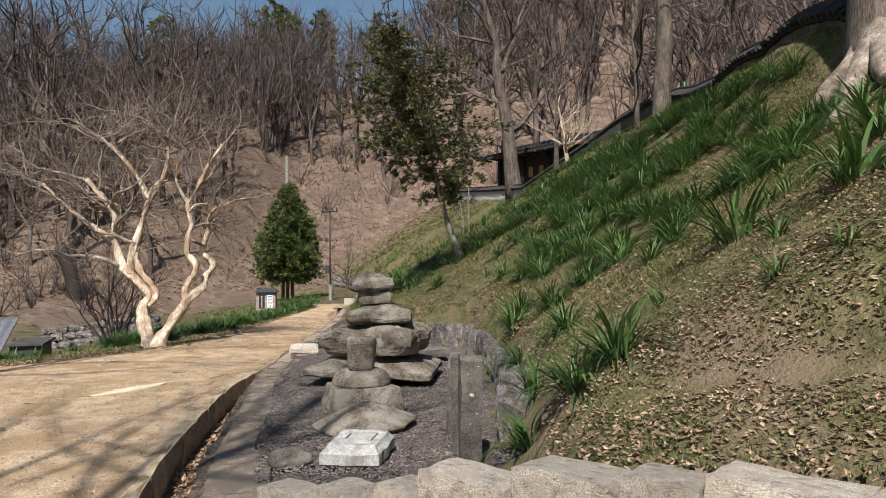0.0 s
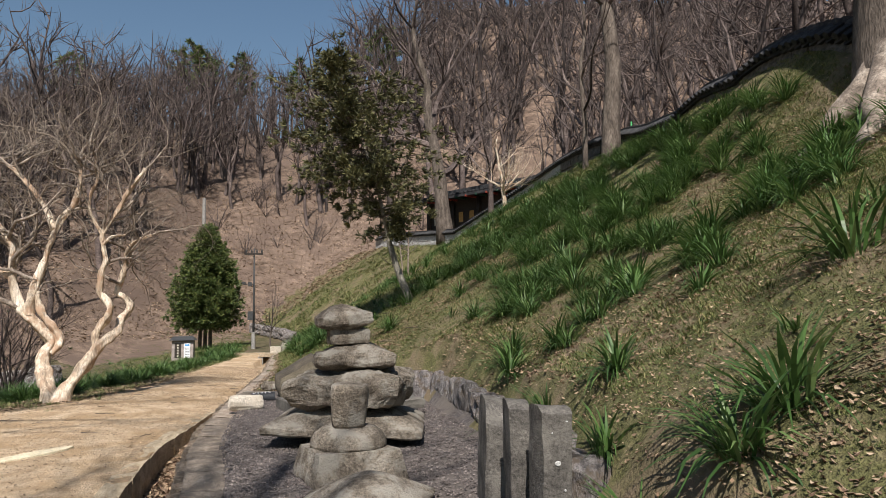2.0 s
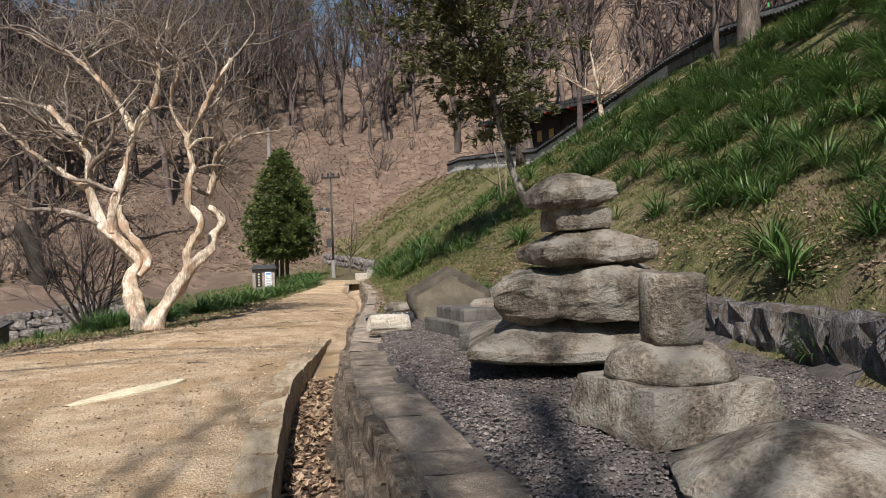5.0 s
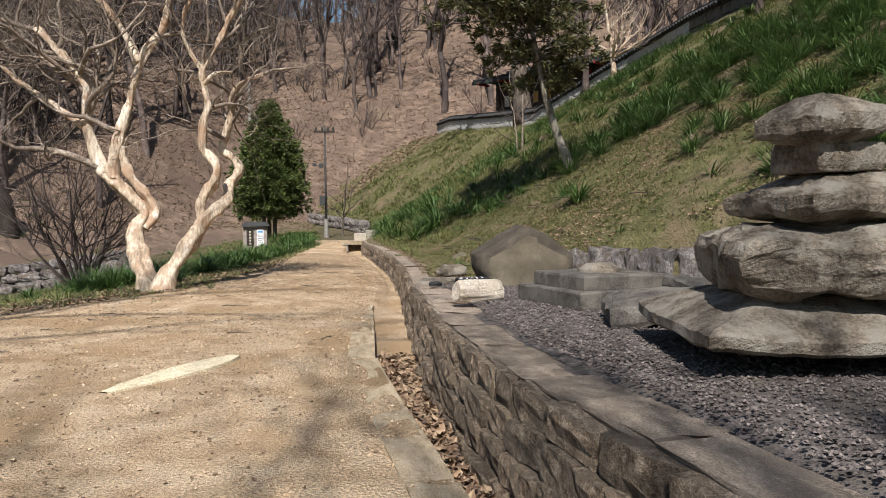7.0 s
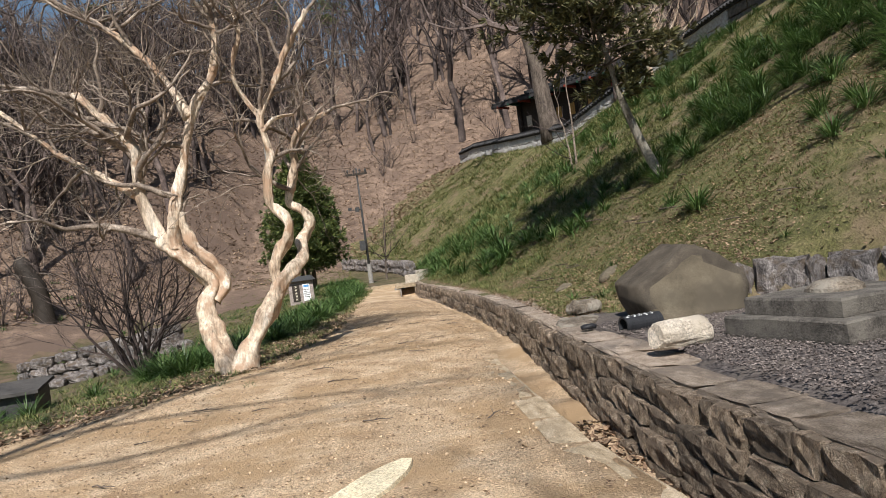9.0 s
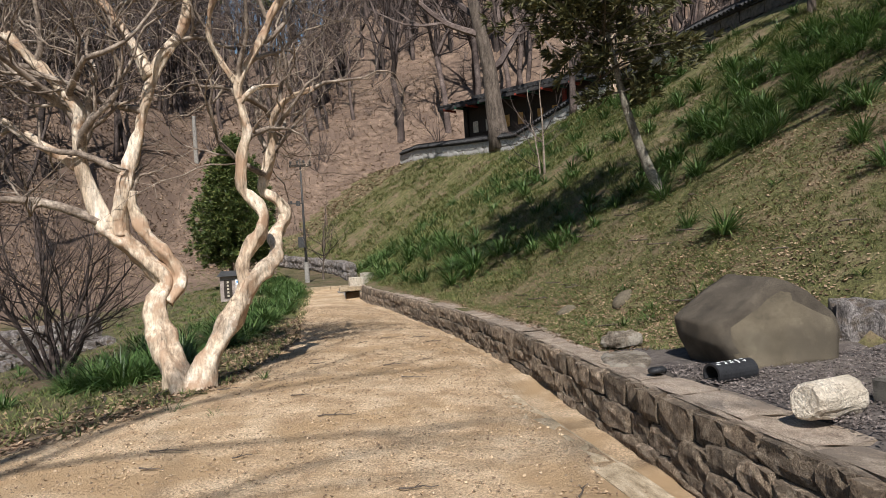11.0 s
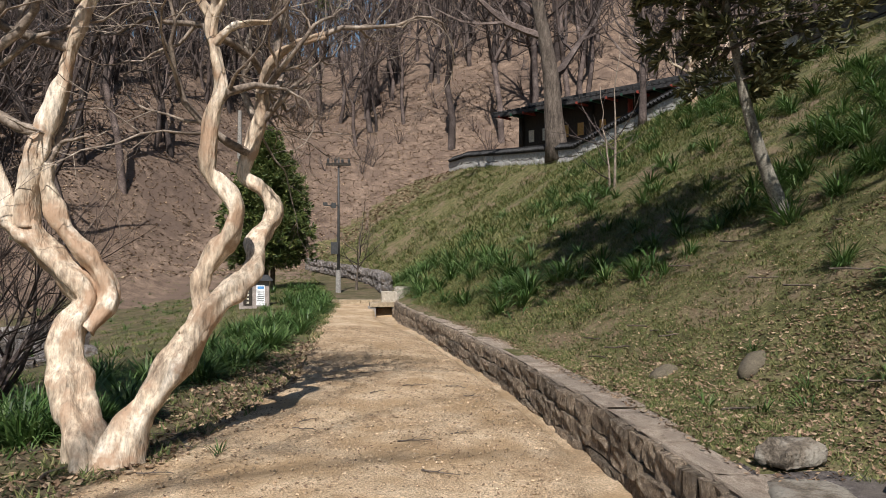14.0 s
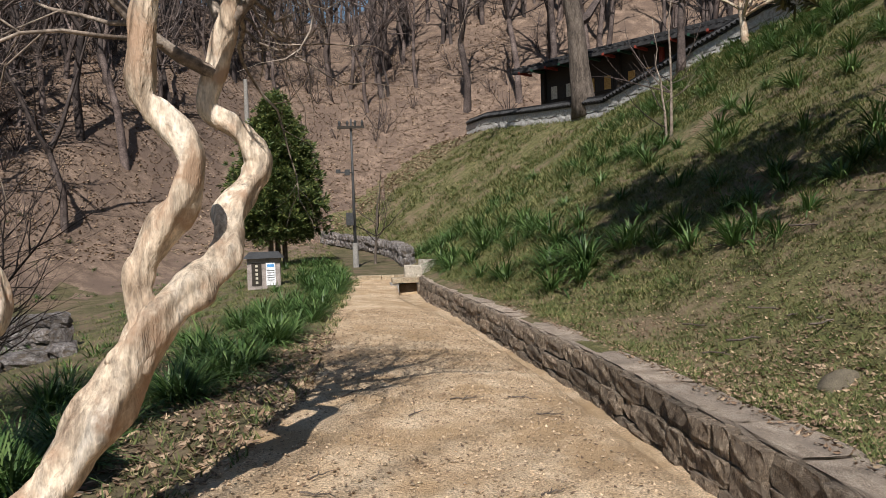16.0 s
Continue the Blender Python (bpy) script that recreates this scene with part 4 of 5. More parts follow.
def bare_tree(name, label, at, height, r, seed, mat=BARK, lean=(0, 0), limbs=6, depth=3, low=0.35, spread=0.9, group="", wiggle=0.2, kids=(2, 4), stout=0.85):
    rnd = random.Random(seed)
    tree = thing(name, label, "tree", pose(*at), group)
    pts = [Vector((0, 0, -0.4))]
    n = 8
    for i in range(1, n + 1):
        k = i / n
        pts.append(Vector((lean[0] * k + rnd.uniform(-1, 1) * 0.03 * height * k, lean[1] * k + rnd.uniform(-1, 1) * 0.03 * height * k, height * k)))
    line = smooth_line(pts, 2)
    rad = [r * (1 + 0.35 * math.exp(-i * 0.9)) * (1 - stout * i / (len(line) - 1)) for i in range(len(line))]
    s = Shape()
    s.tube(line, rad, 10)
    part("trunk", s, mat, tree, smooth=True)
    c = Shape()
    for _ in range(limbs):
        k = rnd.uniform(low, 0.98)
        i = int(k * (len(line) - 1))
        a = rnd.uniform(0, 6.28)
        grow(c, line[i].copy(), Vector((math.cos(a), math.sin(a), rnd.uniform(0.3, 0.9))), height * rnd.uniform(0.25, 0.4) * (1.15 - 0.5 * k), rad[i] * 0.6, depth - 1, rnd, wiggle, 0.08, kids, spread, 5, None, 0.62)
    part("crown", c, mat if mat is BARK_PALE else TWIGS, tree, "bare twiggy crown")
    return tree


def on_slope(x, y):
    return ground_z(x, y, "right") - 0.05


bare_tree("bare_tree", "tall thick-trunked bare tree standing at the tile-topped wall", (4.85, 53.0, 7.4), 17, 0.55, 11, lean=(-2, 0), limbs=13, low=0.25)
bare_tree("bare_tree", "straight tall bare tree on the crest of the slope", (7.65, 26.9, 6.2), 17, 0.33, 12, lean=(0.6, 0), limbs=8, low=0.4)
bare_tree("bare_tree", "slim bare tree beside a larger trunk on the crest", (7.0, 27.6, 6.2), 9, 0.11, 13, limbs=9, low=0.25)
bare_tree("bare_tree", "small bare tree with pale trunk and reddish twigs on the crest", (6.4, 39.1, 6.75), 4.2, 0.14, 14, BARK_PALE, (-0.5, 0), 10, 4, 0.3)
bare_tree("bare_tree", "fine-twigged pale bare tree behind the crest wall", (6.6, 45.0, 7.9), 7.5, 0.16, 15, TWIGS, (0, 0), 18, 4, 0.25)
bare_tree("sapling", "cluster of thin pale bare saplings on the slope", (0.95, 31.9, on_slope(0.95, 31.9)), 4.0, 0.035, 16, BOUGH, (0.1, 0), 6, 2, 0.15, 0.5)
bare_tree("sapling", "thin pale bare sapling on the slope", (0.75, 31.6, on_slope(0.75, 31.6)), 2.7, 0.03, 17, BOUGH, (-0.3, 0), 6, 2, 0.15, 0.5)
bare_tree("sapling", "thin bare sapling near the power pole", (-5.9, 44.0, 0.3), 3.6, 0.05, 18, BARK, (0.3, 0), 10, 3, 0.2, 0.7)

# broad old tree whose roots spread on the slope
old = bare_tree("old_tree", "massive old tree with sunlit roots spreading over the slope", (6.95, 12.2, 4.6), 14, 0.62, 19, lean=(0.5, 0.5), limbs=6, low=0.5)
rnd = random.Random(8)
# limbs above the view, added to throw dappled shade on the path
s = Shape()
for z, way, ln in ((7.0, (-1.0, 0.15, 0.35), 5.6), (8.2, (-1.0, -0.2, 0.4), 5.2), (9.0, (-0.9, 0.5, 0.5), 4.6)):
    grow(s, Vector((0.2, 0.2, z)), Vector(way), ln, 0.16, 3, rnd, 0.25, 0.05, (3, 5), 0.8, 5, None, 0.62)
part("limb", s, BARK, old, "unseen bare limb added to shade the path")
for dx, dy in ((-1.7, -1.3), (-1.2, -2.0), (-1.5, 0.3), (-0.3, -1.8)):
    s = Shape()
    pts = []
    for k in range(7):
        f = k / 6
        x, y = 6.95 + dx * f + rnd.uniform(-0.1, 0.1), 12.2 + dy * f + rnd.uniform(-0.1, 0.1)
        pts.append(Vector((x - 6.95, y - 12.2, on_slope(x, y) - 4.6 + 0.6 * (1 - f) ** 2 + 0.03)))
    s.tube(smooth_line(pts, 3), [0.34 * (1 - 0.8 * i / 18) for i in range(19)], 8)
    # paler bark than the trunk's: the sunlight on the roots is in the colour
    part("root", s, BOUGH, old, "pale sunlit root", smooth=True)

# tall trees round the forecourt, whose shade falls on the path and the bank
bare_tree("bare_tree", "tall bare tree beside the sandy path", (-4.4, -6.5, -0.05), 18, 0.26, 29, lean=(0.8, 1.0), limbs=18, low=0.5)
bare_tree("bare_tree", "tall spreading bare tree at the edge of the forecourt", (-12.5, 2.5, -0.05), 20, 0.2, 43, lean=(4.0, 2.5), limbs=12, low=0.6)

# shrub and snag in the valley
shrub = thing("bare_shrub", "many-stemmed leafless dark shrub at the edge of the path", "shrub", pose(-10.2, 23.4, ground_z(-10.2, 23.4)))
rnd = random.Random(31)
for k in range(13):
    a = k * 0.7
    s = Shape()
    grow(s, Vector((0.12 * math.cos(a), 0.12 * math.sin(a), -0.1)), Vector((0.42 * math.cos(a), 0.42 * math.sin(a), 1.0)), rnd.uniform(1.3, 2.0), 0.04, 3, rnd, 0.22, 0.08, (3, 5), 0.8, 4, None, 0.64)
    part("stem", s, TWIGS, shrub)
snag = thing("dead_snag", "black broken dead trunk leaning on the far bank", "tree", pose(-22.6, 45, ground_z(-22.6, 45) - 0.2) @ Matrix.Scale(0.8, 4))
s = Shape()
s.tube(smooth_line([(0.4, 0, -0.3), (0.3, 0, 1.2), (0.1, 0, 2.2), (-0.5, 0, 3.4), (-0.7, 0, 4.1)], 4), [0.62, 0.6, 0.58, 0.55, 0.52, 0.5, 0.52, 0.55, 0.55, 0.5, 0.5, 0.48, 0.5, 0.5, 0.42, 0.3, 0.12], 9)
part("trunk", s, DARKWOOD, snag, smooth=True)
s = Shape()
for k in range(7):
    grow(s, Vector((rnd.uniform(-0.4, 0.3), 0, rnd.uniform(1.5, 3.8))), Vector((rnd.choice((-1, 1)), rnd.uniform(-0.4, 0.4), rnd.uniform(-0.3, 0.6))), rnd.uniform(0.9, 1.8), 0.09, 1, rnd, 0.3, 0.0)
part("crown", s, BARK, snag)


# ---- many copies in one mesh ----
def triangles(shape):
    v = np.array([tuple(q) for q in shape.v])
    f = []
    for q in shape.f:
        for k in range(1, len(q) - 1):
            f.append((q[0], q[k], q[k + 1]))
    return v, np.array(f)


def spread_copies(name, variants, places, mat, label, category, smooth=False, kind="stuff"):
    """One mesh of many small copies; each place: variant, x, y, z, turn, tilt matrix or None, scale."""
    tri = [triangles(s) for s in variants]
    vs, fs, n = [], [], 0
    for k, m in places:
        v, f = tri[k]
        a = np.array(m)
        vs.append(v @ a[:3, :3].T + a[:3, 3])
        fs.append(f + n)
        n += len(v)
    v, f = np.concatenate(vs), np.concatenate(fs)
    me = bpy.data.meshes.new(name)
    me.vertices.add(len(v))
    me.vertices.foreach_set("co", v.ravel())
    me.loops.add(len(f) * 3)
    me.loops.foreach_set("vertex_index", f.ravel().astype(np.int32))
    me.polygons.add(len(f))
    me.polygons.foreach_set("loop_start", np.arange(0, len(f) * 3, 3, dtype=np.int32))
    me.update(calc_edges=True)
    me.validate()
    me.materials.append(mat)
    if smooth:
        me.polygons.foreach_set("use_smooth", [True] * len(me.polygons))
    return solid(name, me, mat, label, category, kind=kind)


def put(x, y, z, turn, size, tilt=(0, 0), tall=1.0):
    return pose(x, y, z, tilt[0], tilt[1], turn) @ Matrix.Diagonal((size, size, size * tall, 1))


# the wooded hill
rnd = random.Random(77)
WOODS = []
for k in range(9):
    s = Shape()
    r = random.Random(100 + k)
    h = r.uniform(8.5, 12.5)
    fork = h * r.uniform(0.22, 0.5)
    base = [Vector((0, 0, -0.6)), Vector((r.uniform(-0.2, 0.2), r.uniform(-0.2, 0.2), fork * 0.5)), Vector((r.uniform(-0.4, 0.4), r.uniform(-0.4, 0.4), fork))]
    s.tube(base, [0.24, 0.19, 0.17], 5, cap=False)
    for b in range(r.randint(2, 3)):
        a = r.uniform(0, 6.28)
        d = Vector((0.42 * math.cos(a), 0.42 * math.sin(a), 1)).normalized()
        pts = [base[-1].copy()]
        for i in range(5):
            d = (d + Vector((r.uniform(-1, 1), r.uniform(-1, 1), 0.3)) * 0.22).normalized()
            pts.append(pts[-1] + d * (h - fork) / 5)
        s.tube(pts, [0.15, 0.125, 0.1, 0.075, 0.05, 0.02], 4, cap=False)
        for j in range(6):
            i = r.randint(0, 4)
            q = pts[i].lerp(pts[i + 1], r.random())
            a = r.uniform(0, 6.28)
            grow(s, q, Vector((math.cos(a), math.sin(a), r.uniform(0.2, 1.0))), r.uniform(1.5, 3.2) * (1.2 - i * 0.12), 0.06, 1, r, 0.32, 0.1, (3, 5), 0.9, 3, None, 0.6)
    WOODS.append(s)
for k in range(4):
    s = Shape()
    r = random.Random(150 + k)
    h = r.uniform(9, 13)
    s.tube([(0, 0, -0.6), (r.uniform(-0.4, 0.4), 0, h * 0.5), (r.uniform(-0.6, 0.6), r.uniform(-0.6, 0.6), h)], [0.2, 0.13, 0.03], 4, cap=False)
    for j in range(9):
        q = Vector((0, 0, h * r.uniform(0.25, 0.9)))
        a = r.uniform(0, 6.28)
        grow(s, q, Vector((math.cos(a), math.sin(a), r.uniform(0.5, 1.2))), r.uniform(1.6, 3.2), 0.07, 1, r, 0.28, 0.1, (2, 3), 0.8, 3, None, 0.6)
    WOODS.append(s)
places = []
while len(places) < 860:
    x = rnd.uniform(-100, 75) if rnd.random() < 0.55 else rnd.uniform(-62, -14)
    d = rnd.uniform(3, 105) if rnd.random() < 0.6 else rnd.uniform(3, 45)
    y = lerp(x, FAR_LINE) + d
    if x > -24 and d < 21 + 8 * noise.noise(Vector((x * 0.08, 0, 0))) and rnd.random() < 0.96:
        continue
    if x <= -24 and d < 5 and rnd.random() < 0.7:
        continue
    if x < -20 and d > 20 and x < -0.58 * y and rnd.random() < 0.88:
        continue
    if -20 < x < 40 and y < 74:
        continue
    places.append((rnd.randrange(9) if d < 50 else 9 + rnd.randrange(4), put(x, y, ground_z(x, y) - 0.2, rnd.uniform(0, 360), rnd.uniform(0.7, 1.2) * (0.62 if x < -32 and d > 14 else 0.85 if x < -20 else 1), (rnd.uniform(-9, 9), rnd.uniform(-9, 9)))))
for _ in range(200):
    x, y = rnd.uniform(14, 60), rnd.uniform(14, 75)
    if x > lerp(y, CREST_LINE) + 9:
        places.append((rnd.randrange(9), put(x, y, ground_z(x, y, "right") - 0.2, rnd.uniform(0, 360), rnd.uniform(0.8, 1.3), (rnd.uniform(-5, 5), rnd.uniform(-5, 5)))))
for _ in range(120):
    x, d = rnd.uniform(-60, -19), rnd.uniform(8, 40)
    y = lerp(x, FAR_LINE) + d
    places.append((rnd.randrange(9), put(x, y, ground_z(x, y) - 0.2, rnd.uniform(0, 360), rnd.uniform(0.75, 1.3), (rnd.uniform(-8, 8), rnd.uniform(-8, 8)))))
for _ in range(150):
    x, y = rnd.uniform(-6, 60), rnd.uniform(80, 130)
    places.append((rnd.randrange(9), put(x, y, ground_z(x, y) - 0.2, rnd.uniform(0, 360), rnd.uniform(1.2, 1.7), (rnd.uniform(-5, 5), rnd.uniform(-5, 5)))))
spread_copies("woods", WOODS, places, TWIGS, "leafless grey-brown woodland covering the hill", "woods")
BRUSH = []
for k in range(5):
    s = Shape()
    r = random.Random(200 + k)
    for j in range(7):
        a = r.uniform(0, 6.28)
        grow(s, Vector((0, 0, -0.1)), Vector((0.6 * math.cos(a), 0.6 * math.sin(a), 1)), r.uniform(0.9, 1.8), 0.025, 1, r, 0.25, 0.05, (3, 4), 0.8, 3)
    BRUSH.append(s)
places = []
while len(places) < 720:
    x = rnd.uniform(-70, 25)
    d = rnd.uniform(-6, 60)
    y = lerp(x, FAR_LINE) + d
    if x > -22 and (d < 14 or rnd.random() < 0.5) or y < 26:
        continue
    places.append((rnd.randrange(5), put(x, y, ground_z(x, y), rnd.uniform(0, 360), rnd.uniform(0.7, 1.7))))
spread_copies("brushwood", BRUSH, places, TWIGS, "bare undergrowth and saplings on the leaf-strewn hill", "shrubs")


# ---- plants ----
def blade(s, root, q, a, lean, ln, w, r):
    """One strap leaf, rising from the shared root and arching over."""
    side = Vector((-math.sin(a), math.cos(a), 0))
    start = len(s.v)
    for i in range(5):
        ww = w * (0.8, 1.0, 0.95, 0.7, 0.12)[i]
        s.v += [q - side * ww, q + side * ww]
        s.f.append((start + 2 * i - 2, start + 2 * i - 1, start + 2 * i + 1, start + 2 * i) if i else (root, start + 1, start))
        q = q + Vector((math.cos(a) * math.sin(lean), math.sin(a) * math.sin(lean), math.cos(lean))) * ln / 4
        lean += r.uniform(0.12, 0.5) * (0.6 + 0.5 * lean)


def clump(seed, n, height, wide=1.0):
    """A tuft of strap leaves out of one root."""
    r = random.Random(seed)
    s = Shape()
    s.v.append(Vector((0, 0, -0.06)))
    for _ in range(n):
        a = r.uniform(0, 6.28)
        q = Vector((math.cos(a), math.sin(a), 0)) * r.uniform(0.0, 0.15)
        blade(s, 0, q, a + r.uniform(-0.6, 0.6), abs(r.gauss(0.55, 0.34)), height * r.uniform(0.5, 1.15), r.uniform(0.006, 0.0115) * wide, r)
    return s


def toned(me, seed, faces=5):
    """Gives each leaf of a mesh a shade of its own."""
    r = random.Random(seed)
    tones = [r.random() for _ in range(len(me.polygons) // faces + 1)]
    at = me.attributes.new("tone", "FLOAT", "FACE")
    at.data.foreach_set("value", [tones[i // faces] for i in range(len(me.polygons))])
    return me


CLUMP_SHAPES = [clump(300 + k, 150, 0.62) for k in range(6)] + [clump(320 + k, 34, 0.40) for k in range(4)] + [clump(340 + k, 75, 0.62, 1.5) for k in range(5)]
CLUMPS = [toned(s.mesh("leaves", BLADES), 380 + k) for k, s in enumerate(CLUMP_SHAPES)]
LEAVES = []
for k in range(16):
    r = random.Random(360 + k)
    s = Shape()
    s.v.append(Vector((-0.02, 0, -0.05)))
    blade(s, 0, Vector((0, 0, 0)), 0.0, 0.06 + 0.07 * k, 0.62, r.uniform(0.008, 0.0145), r)
    LEAVES.append(toned(s.mesh("leaf", BLADES), 390 + k))
drift = []


def plant(x, y, size, small=False, side="right", group="strap-leaved clumps on the slope"):
    z = ground_z(x, y, side)
    k = 6 + rnd.randrange(4) if small else rnd.randrange(6)
    m = put(x, y, z - 0.03, rnd.uniform(0, 360), size * 1.06, (rnd.uniform(-6, 6), -8 if side == "right" else 4), 0.78)
    if y > 24:
        drift.append((k if small else 10 + k % 5, m))
        return None
    if y < 12.2 and not small and side == "right":
        ob = thing("daylily_clump", "lush clump of arching green strap leaves", "plant", m, group)
        for _ in range(100):
            a, q = rnd.uniform(0, 360), rnd.uniform(0, 0.15)
            ln = rnd.uniform(0.6, 1.15)
            part("leaf", rnd.choice(LEAVES), None, ob, m=pose(q * math.cos(radians(a)), q * math.sin(radians(a)), 0, 0, 0, a + rnd.uniform(-25, 25)) @ Matrix.Scale(ln, 4))
        return ob
    ob = new("daylily_clump", CLUMPS[k])
    ob.matrix_basis = m
    return tagged(ob, "small sparse tuft of green strap leaves" if small else "lush clump of arching green strap leaves", "plant", group)


rnd = random.Random(55)
for x, y, size in ((1.25, 6.0, 1.05), (0.95, 5.9, 0.8), (0.7, 6.6, 0.8), (2.65, 7.45, 1.1), (3.35, 6.75, 1.25), (4.3, 8.0, 1.2), (3.1, 10.7, 0.9), (3.8, 11.9, 0.95), (2.65, 12.1, 0.95), (2.85, 9.8, 0.85), (1.0, 11.7, 0.85),
                   (4.4, 10.0, 0.9), (2.4, 13.6, 0.95), (4.95, 12.2, 0.9), (2.4, 9.35, 0.7), (-0.2, 19.9, 0.95), (1.95, 22.2, 1.0), (2.75, 26.1, 1.0), (3.35, 23.2, 1.0), (0.75, 10.8, 0.7),
                   (1.2, 12.4, 0.9), (1.5, 11.3, 0.8), (0.9, 9.5, 0.75), (1.3, 8.6, 0.8), (0.85, 7.6, 0.7), (5.4, 8.6, 1.0), (5.6, 10.6, 0.9), (2.0, 14.6, 0.9), (3.1, 14.8, 1.0), (1.2, 15.8, 0.8),
                   (1.6, 23.0, 0.9), (2.3, 24.7, 1.0), (3.0, 22.0, 0.95), (2.6, 20.5, 1.0), (1.3, 18.6, 0.8), (3.6, 19.6, 1.0), (4.2, 21.5, 1.05), (0.6, 24.4, 0.8), (2.9, 18.2, 0.9), (3.9, 23.7, 1.0), (1.9, 17.2, 0.8)):
    plant(x, y, size)
count = 0
while count < 520:
    y = rnd.uniform(10.5, 44)
    x = rnd.uniform(lerp(y, FOOT_LINE) + 2.0, lerp(y, CREST_LINE) - 0.6)
    thick = noise.noise(Vector((x * 0.35, y * 0.35, 4)))
    if thick < -0.12 and rnd.random() < 0.8 or (x < 1.5 and y < 24 and rnd.random() < 0.85) or (y < 15 and rnd.random() < 0.45) or (y > 26 and rnd.random() < 0.6):
        continue
    plant(x, y, rnd.uniform(0.6, 1.0))
    count += 1
for _ in range(46):
    y = rnd.uniform(5, 36)
    plant(rnd.uniform(lerp(y, FOOT_LINE) + 0.9 if y > 16 else 1.0, lerp(y, FOOT_LINE) + 6), y, rnd.uniform(0.5, 0.9), True)
for x, y in ((-2.0, 19.3), (-1.75, 19.1), (-2.35, 19.6), (-1.5, 20.4), (0.35, 5.6)):
    plant(x, y, 0.6, True)
for _ in range(60):
    y = rnd.uniform(26, 44)
    plant(lerp(y, FOOT_LINE) + rnd.uniform(0.9, 2.6), y, rnd.uniform(0.8, 1.2))
for _ in range(165):
    y = rnd.uniform(20.2, 46)
    plant(lerp(y, LEFT_LINE) - lerp(y, [(22, 1.0), (28, 0.2)]) - abs(rnd.gauss(0, 0.8)), y, rnd.uniform(0.6, 1.0), False, "left", "strap-leaved clumps beside the path")
for x, y, size in ((-8.3, 20.2, 1.0), (-8.0, 20.8, 1.0), (-8.8, 20.6, 0.9), (-7.7, 21.3, 0.9), (-11.0, 19.6, 0.9), (-10.4, 19.6, 0.7), (-9.2, 21.0, 0.8)):
    plant(x, y, size, False, "left", "strap-leaved clumps beside the path")
for x, y in ((-6.85, 17.9), (-7.3, 18.2), (-6.5, 19.6), (-8.4, 18.3), (-9.4, 17.9), (-10.2, 17.3)):
    plant(x, y, 0.55, True, "left", "strap-leaved clumps beside the path")
for _ in range(220):
    x, y = rnd.uniform(-26, -9.0), rnd.uniform(24.5, 52)
    ob = plant(x, y, rnd.uniform(0.5, 1.0), True, "left", "tufts in the valley")

drifts = spread_copies("daylily_drifts", CLUMP_SHAPES, drift, BLADES, "drifts of green strap-leaved clumps farther along the banks", "plants")
toned(drifts.data, 399, 9)

# grass, fallen leaves, gravel
TUFT = []
for k in range(6):
    s = Shape()
    r = random.Random(400 + k)
    for _ in range(11):
        a = r.uniform(0, 6.28)
        q = Vector((r.uniform(-0.07, 0.07), r.uniform(-0.07, 0.07), 0))
        d = Vector((math.cos(a) * 0.6, math.sin(a) * 0.6, 1)).normalized()
        ln, w = r.uniform(0.03, 0.085), 0.006
        u = Vector((-math.sin(a), math.cos(a), 0)) * w
        s.poly(q - u, q + u, q + d * ln + Vector((math.cos(a), math.sin(a), 0)) * 0.03)
    TUFT.append(s)
LEAF = []
for k in range(6):
    s = Shape()
    r = random.Random(420 + k)
    c = r.uniform(-0.02, 0.03)
    s.poly((-0.5, 0, r.uniform(0, 0.2)), (-0.1, -0.28, 0.02 + c), (0.5, 0, r.uniform(0.05, 0.3)), (0, 0.02, -0.08))
    s.poly((-0.5, 0, s.v[0].z), (0, 0.02, -0.08), (0.5, 0, s.v[2].z), (-0.05, 0.28, 0.1))
    LEAF.append(s)
PEBBLE = []
for k in range(5):
    s = Shape()
    r = random.Random(440 + k)
    q = [Vector((r.uniform(0.7, 1), 0, 0)), Vector((0, r.uniform(0.5, 0.9), 0)), Vector((-r.uniform(0.7, 1), r.uniform(-0.2, 0.2), 0)), Vector((0, -r.uniform(0.5, 0.9), 0)), Vector((r.uniform(-0.2, 0.2), 0, r.uniform(0.4, 0.6))), Vector((0, 0, -0.4))]
    for a, b in ((0, 1), (1, 2), (2, 3), (3, 0)):
        s.poly(q[a], q[b], q[4])
        s.poly(q[b], q[a], q[5])
    PEBBLE.append(s)
rnd = random.Random(66)
grass, leaves = [], []
while len(grass) < 56000:
    y = rnd.uniform(2.5, 40) if rnd.random() < 0.6 else rnd.uniform(3, 16)
    x = rnd.uniform(lerp(y, WALL_LINE) + 0.5, lerp(y, FOOT_LINE) + 12)
    if x > lerp(y, CREST_LINE) or y < 18.1 and x < lerp(y, INNER_LINE) + 0.45 or front_side(x, y) < 0.3:
        continue
    if noise.noise(Vector((x * 0.6, y * 0.6, 9))) < rnd.uniform(-0.5, 0.15):
        continue
    grass.append((rnd.randrange(6), put(x, y, ground_z(x, y, "right") - 0.01, rnd.uniform(0, 360), rnd.uniform(0.45, 0.95) * (0.6 if y < 8 else 1 if y < 24 else 1.6))))
while len(grass) < 63000:
    y = rnd.uniform(17, 60)
    x = lerp(y, LEFT_LINE) + 0.15 - abs(rnd.gauss(0, 3.5))
    grass.append((rnd.randrange(6), put(x, y, ground_z(x, y) - 0.01, rnd.uniform(0, 360), rnd.uniform(0.7, 1.7))))
